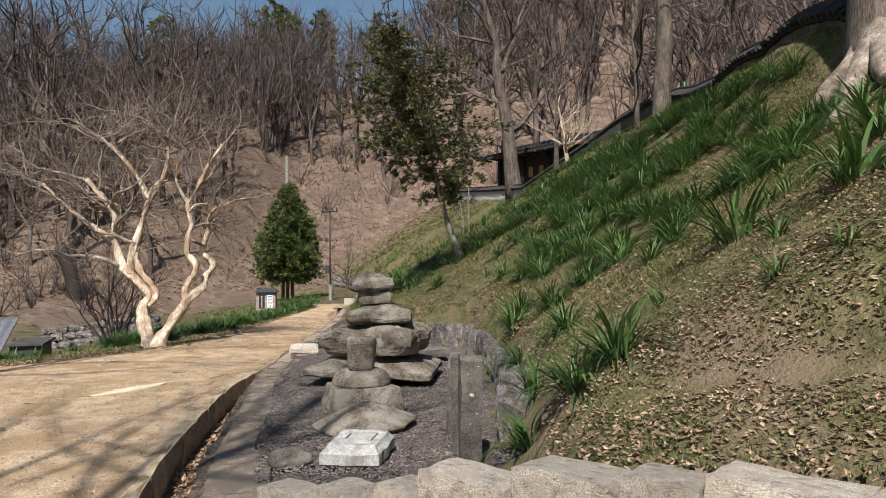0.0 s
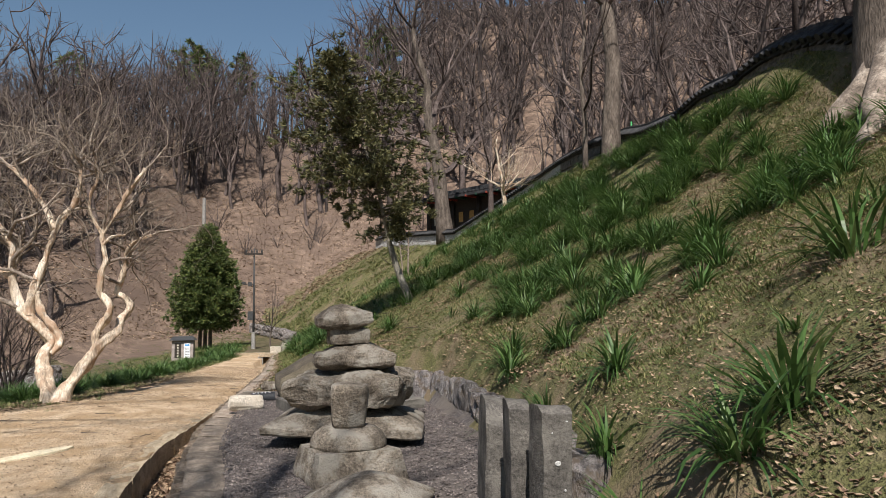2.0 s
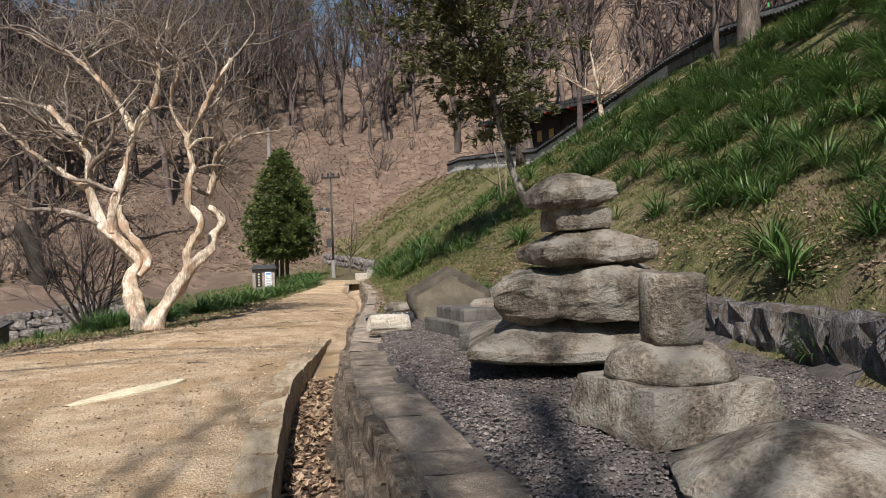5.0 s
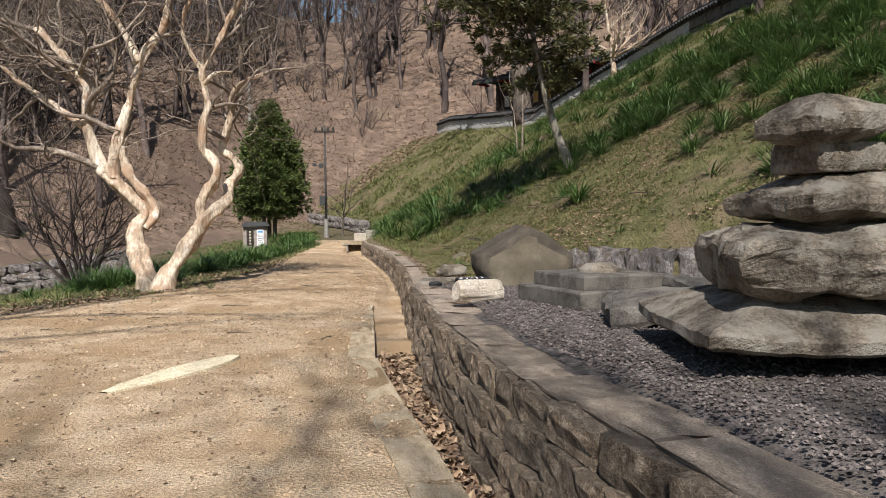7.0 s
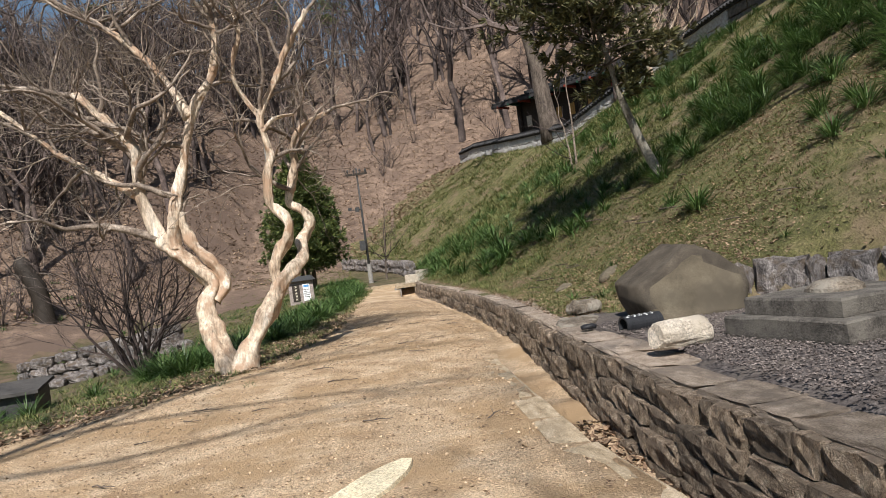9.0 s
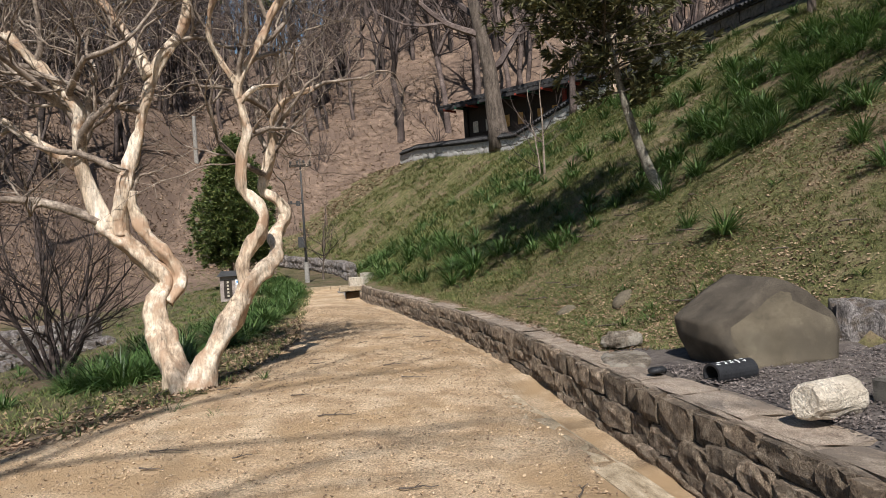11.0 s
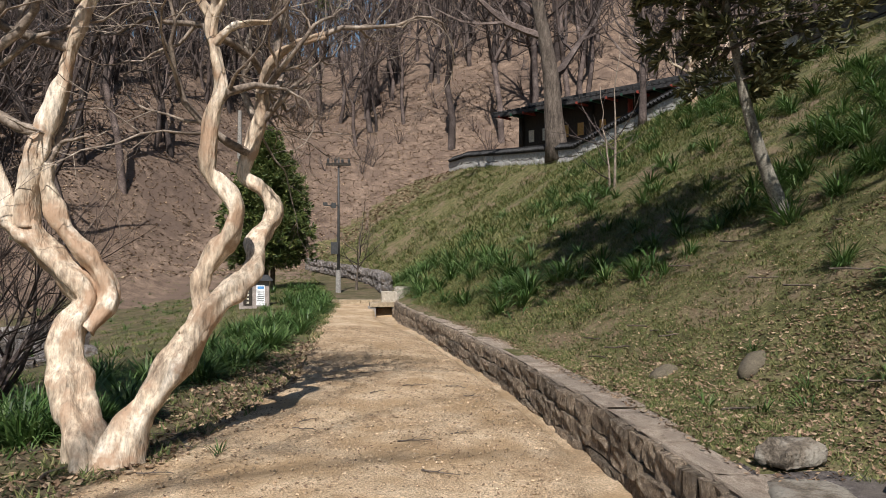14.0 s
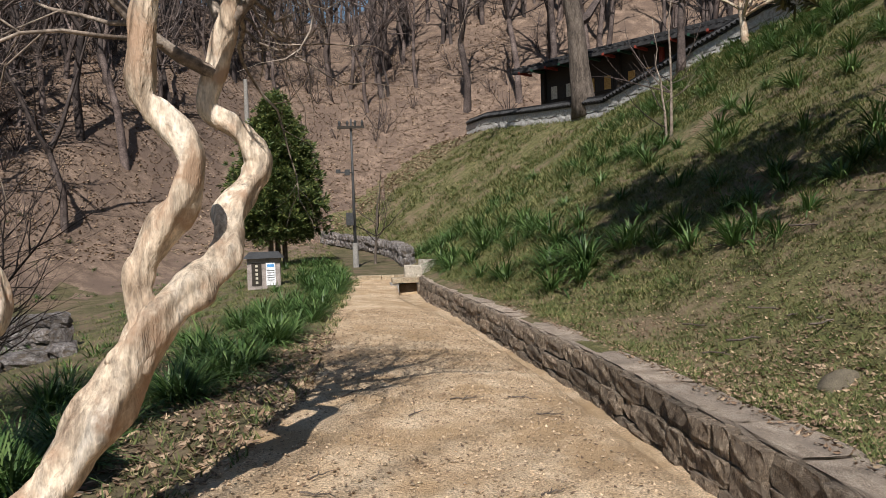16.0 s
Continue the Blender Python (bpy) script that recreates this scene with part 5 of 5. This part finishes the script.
while len(grass) < 70000:
    y = rnd.uniform(36, 62)
    x = rnd.uniform(lerp(y, FOOT_LINE) - 6, lerp(y, CREST_LINE))
    if far_z(x, y) > right_z(x, y) or right_z(x, y) < path_z(y) + 0.2 or noise.noise(Vector((x * 0.4, y * 0.4, 9))) < rnd.uniform(-0.5, 0.1):
        continue
    grass.append((rnd.randrange(6), put(x, y, ground_z(x, y) - 0.02, rnd.uniform(0, 360), rnd.uniform(1.6, 3.2))))
for _ in range(22000):
    y = rnd.uniform(17.5, 34)
    x = lerp(y, WALL_LINE) + 0.36 + abs(rnd.gauss(0, 1.9))
    if noise.noise(Vector((x * 0.9, y * 0.9, 4))) < rnd.uniform(-0.35, 0.2) or y < 18.2 and x < -2.4:
        continue
    grass.append((rnd.randrange(6), put(x, y, ground_z(x, y, "right") - 0.01, rnd.uniform(0, 360), rnd.uniform(0.35, 0.95))))
spread_copies("grass", TUFT, grass, GRASS, "short patchy spring grass and moss", "grass")
while len(leaves) < 46000:
    y = rnd.uniform(2.3, 22) if rnd.random() < 0.8 else rnd.uniform(2.3, 7)
    x = rnd.uniform(max(lerp(y, WALL_LINE) + 0.45, lerp(y, FOOT_LINE) - 1.5), lerp(y, FOOT_LINE) + 8)
    if y < 18.1 and x < lerp(y, INNER_LINE) + 0.1 or front_side(x, y) < 0.14:
        continue
    if noise.noise(Vector((x * 0.5, y * 0.5, 2))) < rnd.uniform(-0.45, 0.25) and (y > 5.5 or rnd.random() < 0.5):
        continue
    leaves.append((rnd.randrange(6), put(x, y, ground_z(x, y, "right") + 0.012, rnd.uniform(0, 360), rnd.uniform(0.028, 0.065) * (0.75 if y < 9 else 1), (rnd.uniform(-30, 30), rnd.uniform(-30, 30)))))
for _ in range(16000):
    y = rnd.uniform(2.4, 9.5)
    x = rnd.uniform(0.0, 6.0)
    side_d = front_side(x, y)
    if side_d < 0.14 or x < lerp(y, INNER_LINE) + 0.2 and y > 5 or rnd.random() < 0.12 * side_d:
        continue
    leaves.append((rnd.randrange(6), put(x, y, ground_z(x, y, "right") + 0.018, rnd.uniform(0, 360), rnd.uniform(0.018, 0.045), (rnd.uniform(-35, 35), rnd.uniform(-35, 35)))))
for _ in range(2600):
    y = rnd.uniform(5.2, 15)
    x = rnd.uniform(lerp(y, KERB_LINE) + 0.04, lerp(y, WALL_LINE) - 0.08)
    z = path_z(y) - channel_depth(y)
    leaves.append((rnd.randrange(6), put(x, y, z + rnd.uniform(0.01, 0.05), rnd.uniform(0, 360), rnd.uniform(0.05, 0.10), (rnd.uniform(-35, 35), rnd.uniform(-35, 35)))))
for _ in range(4500):
    y = rnd.uniform(14, 27)
    x = lerp(y, LEFT_LINE) + 0.2 - abs(rnd.gauss(0, 1.0))
    leaves.append((rnd.randrange(6), put(x, y, ground_z(x, y) + 0.01, rnd.uniform(0, 360), rnd.uniform(0.04, 0.09), (rnd.uniform(-30, 30), rnd.uniform(-30, 30)))))
for _ in range(6500):
    y = rnd.uniform(4, 30)
    x = rnd.uniform(lerp(y, LEFT_LINE), lerp(y, KERB_LINE) - 0.1)
    leaves.append((rnd.randrange(6), put(x, y, path_surface(x, y) + 0.008, rnd.uniform(0, 360), rnd.uniform(0.015, 0.045), (rnd.uniform(-15, 15), rnd.uniform(-15, 15)))))
for _ in range(15000):
    y = rnd.uniform(17.5, 32)
    x = lerp(y, WALL_LINE) + 0.25 + abs(rnd.gauss(0, 2.4))
    leaves.append((rnd.randrange(6), put(x, y, max(ground_z(x, y, "right"), wall_top(y) if x < lerp(y, WALL_LINE) + 0.45 else -9) + 0.012, rnd.uniform(0, 360), rnd.uniform(0.022, 0.055), (rnd.uniform(-25, 25), rnd.uniform(-25, 25)))))
for _ in range(26000):
    x, d = rnd.uniform(-34, 8), rnd.uniform(-1, 30)
    y = lerp(x, FAR_LINE) + d
    leaves.append((rnd.randrange(6), put(x, y, ground_z(x, y) + 0.02, rnd.uniform(0, 360), rnd.uniform(0.12, 0.26), (rnd.uniform(-25, 25), rnd.uniform(-25, 25)))))
spread_copies("fallen_leaves", LEAF, leaves, DEADLEAF, "dry brown fallen leaves on the bank and in the channel", "leaves")
PEB = surface("loose_gravel", (0.065, 0.054, 0.051), (0.135, 0.116, 0.11), (0.24, 0.21, 0.198), 9, 60, 0.9, 0.4, 0.01, islands=0.5)
GRIT = surface("sandy_grit", (0.22, 0.155, 0.10), (0.36, 0.27, 0.18), (0.55, 0.43, 0.31), 9, 60, 0.95, 0.4, 0.01, islands=0.5)
stones, grit = [], []
while len(stones) < 40000:
    y = rnd.uniform(5.0, 16.6)
    x = rnd.uniform(lerp(y, WALL_LINE) + 0.42, lerp(y, INNER_LINE))
    if front_side(x, y) > 0.2:
        stones.append((rnd.randrange(5), put(x, y, 0.352 + rnd.uniform(-0.004, 0.012), rnd.uniform(0, 360), rnd.uniform(0.008, 0.022), (rnd.uniform(-20, 20), rnd.uniform(-20, 20)))))
spread_copies("gravel_chips", PEBBLE, stones, PEB, "loose dark-grey gravel chips of the bed", "gravel")
for _ in range(20000):
    y = rnd.uniform(5, 30)
    x = rnd.uniform(max(lerp(y, LEFT_LINE), -10), lerp(y, KERB_LINE) - 0.05)
    grit.append((rnd.randrange(5), put(x, y, path_surface(x, y) + 0.004, rnd.uniform(0, 360), rnd.choice((0.006, 0.008, 0.011, 0.015, 0.024)), (rnd.uniform(-20, 20), rnd.uniform(-20, 20)))))
spread_copies("path_grit", PEBBLE, grit, GRIT, "coarse sand and small stones on the path", "gravel")


# fallen sticks on path and bank
def stick(x, y, ln, turn, seed):
    r = random.Random(seed)
    s = Shape()
    n = 5
    pts = [Vector(((k / n - 0.5) * ln, r.uniform(-0.06, 0.06) * ln, 0.008 + r.uniform(0, 0.015))) for k in range(n + 1)]
    s.tube(pts, [0.009 * (1 - 0.6 * k / n) * (0.6 + ln) for k in range(n + 1)], 5)
    side = pts[2] + Vector((0.16 * ln, 0.14 * ln, 0.02))
    s.tube([pts[2], side], [0.005, 0.002], 4)
    z = path_surface(x, y) if lerp(y, LEFT_LINE) < x < lerp(y, KERB_LINE) else ground_z(x, y)
    return solid("fallen_stick", s, BARK, "thin dry brown stick lying on the ground", "stick", pose(x, y, z + 0.004, 0, 0, turn), "fallen sticks")


rnd = random.Random(61)
for k in range(22):
    y = rnd.uniform(11, 24)
    stick(rnd.uniform(max(lerp(y, LEFT_LINE) + 0.3, -7.5), lerp(y, KERB_LINE) - 0.4), y, rnd.uniform(0.12, 0.42), rnd.uniform(-40, 60), 700 + k)
for k in range(26):
    y = rnd.uniform(17.5, 27)
    stick(lerp(y, WALL_LINE) + rnd.uniform(0.8, 4.2), y, rnd.uniform(0.25, 0.8), rnd.uniform(-60, 60), 740 + k)
for k in range(12):
    y = rnd.uniform(17.2, 22)
    stick(lerp(y, LEFT_LINE) - rnd.uniform(0.1, 1.3), y, rnd.uniform(0.2, 0.7), rnd.uniform(0, 180), 780 + k)
# low dark slab marking the bed's near corner
lay("dark_stone", slab(0.34, 0.2, [(0.8, 0.0), (1.0, 0.04), (0.9, 0.10), (0.5, 0.13)], 51, 0.03, 6), DARKSTONE, "small dark slab at the corner of the gravel bed", pose(-1.22, 6.75, 0.34, 0, 0, 25), group="")

# ---- crest wall with tiles ----
crest = thing("wall_crest", "pale rubble wall with dark tiled coping along the crest of the slope", "wall", kind="structure")
rnd = random.Random(91)
tile_bar = Shape()
for sgn in (-1, 1):
    tile_bar.tube([(0, 0, 0.30), (sgn * 0.20, 0, 0.18), (sgn * 0.34, 0, 0.08)], [0.07, 0.07, 0.075], 6)
    tile_bar.poly((0, -0.13, 0.27), (sgn * 0.34, -0.13, 0.06), (sgn * 0.34, 0.13, 0.06), (0, 0.13, 0.27))
tile_bar.box((0, 0, 0.33), (0.16, 0.26, 0.10))
tile_bar.box((0, 0, 0.02), (0.56, 0.26, 0.05))
tile_me = tile_bar.mesh("coping_tile", TILE)
y = 13.0
PALERUBBLE = [stone_mesh("stone", WALLSTONE, 80 + k, 0.08) for k in range(4)]
for me in PALERUBBLE:
    me.materials[0] = PALESTONE
# darker stones for the wall up to y 36
DARKRUBBLE = [stone_mesh("stone", WALLSTONE, 84 + k, 0.08) for k in range(4)]
for me in DARKRUBBLE:
    me.materials[0] = DARKSTONE
while y < 66:
    x, xn = lerp(y, CREST_LINE), lerp(y + 0.3, CREST_LINE)
    z = slope_z(x, y) - 0.05 + lerp(y, [(26, -0.5), (36, 0)])
    ang = -math.degrees(math.atan2(xn - x, 0.3))
    step = 0.26 * math.cos(math.radians(ang))
    ob = part("coping_tile", tile_me, None, crest)
    ob.matrix_basis = pose(x + 0.3, y, z + 0.72, 0, 0, ang)
    y += step
y = 13.0
while y < 66:
    ln = rnd.uniform(0.5, 0.9)
    ym = y + ln / 2
    x = lerp(ym, CREST_LINE)
    ang = -math.degrees(math.atan2(lerp(ym + 0.3, CREST_LINE) - lerp(ym - 0.3, CREST_LINE), 0.6))
    for c in range(2):
        ob = part("stone", rnd.choice(PALERUBBLE if ym > 36 else DARKRUBBLE), None, crest)
        ob.matrix_basis = pose(x + 0.3, ym, slope_z(x, ym) - 0.14 + 0.44 * c + 0.2 + lerp(ym, [(26, -0.5), (36, 0)]), 0, 0, ang) @ Matrix.Diagonal((0.42, ln * 1.04 / math.cos(math.radians(ang)), 0.44, 1))
    y += ln

# ---- temple hall behind the crest wall ----
BU = math.degrees(math.atan2(-0.776, 0.63))
hall = thing("temple_hall", "dark timber temple hall with a heavy tiled roof and red gable", "building", pose(2.7, 60.9, 8.2, 0, 0, BU))
s = Shape()
s.box((8.2, 3.6, 1.2), (13.6, 5.2, 3.0))
part("wall", s, DARKWOOD, hall)
s = Shape()
s.box((8.2, 3.6, -0.35), (14.6, 6.2, 0.7))
part("plinth", s, CONCRETE, hall, "stone plinth")
roof = Shape()
for sgn, y0 in ((-1, -0.3), (1, 7.5)):
    for i in range(8):
        a, b = i / 8, (i + 1) / 8
        ya, yb = y0 + (3.6 - y0) * a, y0 + (3.6 - y0) * b
        za, zb = 2.75 + 0.95 * a ** 1.35, 2.75 + 0.95 * b ** 1.35
        q = [(0.0, ya, za), (16.4, ya, za), (16.4, yb, zb), (0.0, yb, zb)]
        roof.poly(*(q if sgn < 0 else q[::-1]))
        q = [(0.0, ya, za - 0.2), (16.4, ya, za - 0.2), (16.4, yb, zb - 0.2), (0.0, yb, zb - 0.2)]
        roof.poly(*(q[::-1] if sgn < 0 else q))
    roof.box((8.2, y0 + 0.05, 2.66), (16.4, 0.12, 0.22))
rf = part("roof", roof, TILE, hall)
for k in range(42):
    s = Shape()
    x = 0.2 + k * 0.39
    s.tube([(x, -0.35 + 3.95 * a, 2.83 + 0.95 * a ** 1.35) for a in (0, 0.25, 0.5, 0.75, 1.0)], [0.08] * 5, 6)
    part("roof_tile", s, TILE, rf)
s = Shape()
s.box((8.2, 3.6, 3.8), (16.4, 0.35, 0.45))
part("ridge", s, TILE, rf)
for x in (0.75, 15.65):
    s = Shape()
    s.poly((x, 0.9, 2.7), (x, 6.3, 2.7), (x, 3.6, 3.5))
    s.poly((x + 0.1, 6.3, 2.7), (x + 0.1, 0.9, 2.7), (x + 0.1, 3.6, 3.5))
    part("gable", s, REDWOOD, hall, "red painted gable")
for k in range(6):
    s = Shape()
    s.tube([(1.5 + k * 2.65, 0.85, -0.2), (1.5 + k * 2.65, 0.85, 2.7)], [0.16, 0.15], 10)
    part("column", s, REDWOOD if k > 2 else DARKWOOD, hall, smooth=True)
for k in range(5):
    x = 2.82 + k * 2.65
    s = Shape()
    s.box((x, 0.97, 1.25), (1.7, 0.06, 0.95))
    win = part("window", s, DARKWOOD, hall)
    for j in (-0.55, 0.55):
        s = Shape()
        s.box((x + j, 0.92, 1.25), (0.42, 0.03, 0.75))
        part("pane", s, PLASTER if k < 1 else OCHRE, win)
for k in range(16):
    s = Shape()
    s.box((0.6 + k * 1.0, 0.25, 2.55), (0.12, 1.2, 0.14))
    part("rafter", s, GREENPAINT if k % 2 else REDWOOD, hall)

# green safety net near the crest trees
net = thing("net_fence", "low bright-green net fence on thin posts at the crest", "fence", pose(8.9, 29.6, right_z(8.9, 29.6)))
for k in range(4):
    s = Shape()
    s.tube([(0.1 * k, -1.5 + k, -0.1), (0.1 * k, -1.5 + k, 0.75)], [0.03, 0.03], 6)
    part("post", s, NETGREEN, net)
for h in (0.15, 0.3, 0.45, 0.6):
    s = Shape()
    s.tube([(0, -1.5, h), (0.15, 0, h - 0.03), (0.3, 1.5, h)], [0.02, 0.02, 0.02], 4)
    part("cord", s, NETGREEN, net)

# ---- notice box ----
box = thing("notice_box", "small grey notice box with a dark sloping roof beside the path", "sign", pose(-9.05, 38, ground_z(-9.05, 38), 0, 0, 6))
s = Shape()
s.box((0, 0, 0.42), (0.94, 0.55, 0.9))
part("body", s, plain("grey_brown_panel", (0.30, 0.255, 0.23), 0.7), box)
s = Shape()
s.v += [Vector(q) for q in ((-0.58, -0.42, 0.88), (0.58, -0.42, 0.88), (0.58, 0.42, 0.88), (-0.58, 0.42, 0.88), (-0.42, -0.1, 1.06), (0.42, -0.1, 1.06), (0.42, 0.2, 1.06), (-0.42, 0.2, 1.06))]
s.f += [(0, 3, 2, 1), (0, 1, 5, 4), (1, 2, 6, 5), (2, 3, 7, 6), (3, 0, 4, 7), (4, 5, 6, 7)]
part("roof", s, METAL, box, "dark metal roof")
s = Shape()
s.box((-0.2, -0.285, 0.42), (0.28, 0.02, 0.66))
door = part("plaque", s, DARKWOOD, box, "dark wooden plaque with upright pale writing")
for k in range(5):
    s = Shape()
    s.box((-0.2, -0.299, 0.66 - k * 0.12), (0.07, 0.006, 0.07))
    part("mark", s, PLASTER, door)
s = Shape()
s.box((0.2, -0.285, 0.42), (0.27, 0.02, 0.66))
sheet = part("notice", s, WHITE, box, "white printed notice")
s = Shape()
s.box((0.2, -0.299, 0.66), (0.2, 0.006, 0.08))
part("heading", s, BLUE, sheet)
for k in range(5):
    s = Shape()
    s.box((0.2, -0.299, 0.52 - k * 0.07), (0.2, 0.006, 0.018))
    part("line", s, METAL, sheet)

# ---- poles ----
pole = thing("power_pole", "slim weathered power pole with crossarm and meter boxes", "pole", pose(-6.55, 42.5, ground_z(-6.55, 42.5) - 0.02))
s = Shape()
s.tube([(0, 0, 0), (0, 0, 2.6), (0, 0, 5.3)], [0.065, 0.05, 0.036], 10)
part("shaft", s, METAL, pole, smooth=True)
s = Shape()
s.tube([(0, 0, 0.0), (0, 0, 0.9)], [0.11, 0.10], 10)
part("sleeve", s, CONCRETE, pole)
s = Shape()
s.box((0.0, -0.08, 5.0), (0.95, 0.08, 0.09))
part("crossarm", s, DARKWOOD, pole, "dark crossarm")
for x in (-0.4, -0.12, 0.15, 0.4):
    s = Shape()
    s.tube([(x, -0.08, 5.0), (x, -0.08, 5.16), (x, -0.08, 5.24)], [0.03, 0.055, 0.02], 6)
    part("insulator", s, METAL, pole)
for z, w, h, x in ((1.75, 0.26, 0.45, -0.15), (3.4, 0.18, 0.2, -0.18), (3.45, 0.16, 0.12, -0.5)):
    s = Shape()
    s.box((x, -0.14, z), (w, 0.18, h))
    part("meter_box", s, METAL, pole)
s = Shape()
s.tube([(0, -0.1, 3.4), (-0.55, -0.12, 3.4)], [0.025, 0.025], 5)
part("bracket", s, METAL, pole)
s = Shape()
s.tube([(0, 0, -0.5), (0, 0, 3.9)], [0.2, 0.15], 8)
p2 = solid("far_pole", s, CONCRETE, "plain pale concrete pole among the trees on the far slope", "pole", pose(-15.9, 74.5, ground_z(-15.9, 74.5)))

# ---- drain mouth at the wall's end ----
drain = thing("drain_mouth", "stone drain mouth with a dark square opening at the wall's end", "drain", pose(-4.9, 35.75, path_z(35.6) - 0.32, 0, 0, 4))
for x in (-0.36, 0.36):
    s = Shape()
    s.box((x, 0.06, 0.16), (0.22, 0.44, 0.36))
    part("jamb", s, CONCRETE, drain)
s = Shape()
s.box((0.04, 0.06, 0.40), (0.92, 0.5, 0.13))
part("lintel", s, KERBSTONE, drain)
# black sheet stands in for the shade inside the drain
s = Shape()
s.box((0, 0.26, 0.16), (0.5, 0.03, 0.36))
part("opening", s, BLACK, drain, "black sheet for the shade inside the opening")
rnd = random.Random(14)
for x, y, w, h in ((-4.72, 36.7, 0.48, 0.44), (-4.28, 37.4, 0.5, 0.55)):
    ob = solid("squared_block", rnd.choice(PALEBLOCKS).copy(), None, "squared pale stone block beside the drain", "stone", pose(x, y, path_z(y) + h / 2 - 0.04, 0, 0, rnd.uniform(-8, 8)) @ Matrix.Diagonal((w, 0.4, h, 1)))
step = thing("threshold", "row of flat stones across the end of the sandy path", "kerb", kind="structure")
rnd = random.Random(12)
for k in range(5):
    ob = part("stone", rnd.choice(KERBS), None, step)
    ob.matrix_basis = pose(-6.5 + k * 0.36, 37.3 - 0.05 * k, path_z(37) + 0.05, 0, 0, rnd.uniform(-8, 8)) @ Matrix.Diagonal((0.36, 0.3, 0.14, 1))

# ---- worn pale slab set in the path ----
s = Shape()
n = 18
for i in range(n + 1):
    f = i / n
    w = 0.165 * math.sin(math.pi * min(max(f, 0.03), 0.985)) ** 0.5 * (0.75 + 0.35 * f)
    j = 0.015 * noise.noise(Vector((f * 9, 0, 0)))
    for sgn in (-1, 1):
        s.v.append(Vector((sgn * w + j, (f - 0.5) * 1.5, 0.006)))
        s.v.append(Vector((sgn * w * 1.05 + j, (f - 0.5) * 1.52, -0.03)))
for i in range(n):
    a = i * 4
    s.f += [(a, a + 2, a + 6, a + 4), (a + 1, a, a + 4, a + 5), (a + 2, a + 3, a + 7, a + 6)]
solid("paving_strip", s, surface("pale_cement", (0.55, 0.46, 0.30), (0.66, 0.57, 0.40), (0.74, 0.66, 0.48), 5, 60, 0.9, 0.2, 0.005), "long pale cement strip worn flush with the sandy path", "paving",
      pose(-5.22, 13.08, path_z(13) + 0.012, 0, 0, -25.5))

# ---- low shed beside the path ----
shed = thing("low_shed", "low dark shed with a corrugated grey roof below the path's edge", "shed", pose(-12.0, 20.4, -0.5, 0, 0, 14))
s = Shape()
s.box((0.95, -0.1, 0.22), (0.75, 1.0, 0.74))
part("bin", s, METAL, shed, "dark grey box")
s = Shape()
s.v += [Vector(q) for q in ((0.55, -0.7, 0.58), (1.4, -0.7, 0.58), (1.4, 0.5, 0.66), (0.55, 0.5, 0.66), (0.55, -0.7, 0.63), (1.4, -0.7, 0.63), (1.4, 0.5, 0.71), (0.55, 0.5, 0.71))]
s.f += [(0, 3, 2, 1), (4, 5, 6, 7), (0, 1, 5, 4), (1, 2, 6, 5), (2, 3, 7, 6), (3, 0, 4, 7)]
part("lid", s, plain("dull_grey_lid", (0.075, 0.07, 0.066), 0.8), shed, "dull grey lid")
s = Shape()
n = 60
for i in range(n + 1):
    x = -2.6 + i * 3.0 / n
    dz = 0.03 * math.cos(i * math.pi / 2.5)
    s.v += [Vector((x, -1.0, 0.25 + dz)), Vector((x, 0.8, 1.25 + dz)), Vector((x, 0.8, 1.21 + dz)), Vector((x, -1.0, 0.21 + dz))]
for i in range(n):
    a = i * 4
    for k in range(4):
        s.f.append((a + k, a + (k + 1) % 4, a + 4 + (k + 1) % 4, a + 4 + k))
part("roof", s, plain("corrugated_sheet", (0.14, 0.14, 0.16), 0.55), shed, "corrugated sheet roof")
s = Shape()
s.box((-1.1, 0.0, 0.0), (2.8, 1.4, 0.5))
part("wall", s, DARKWOOD, shed)
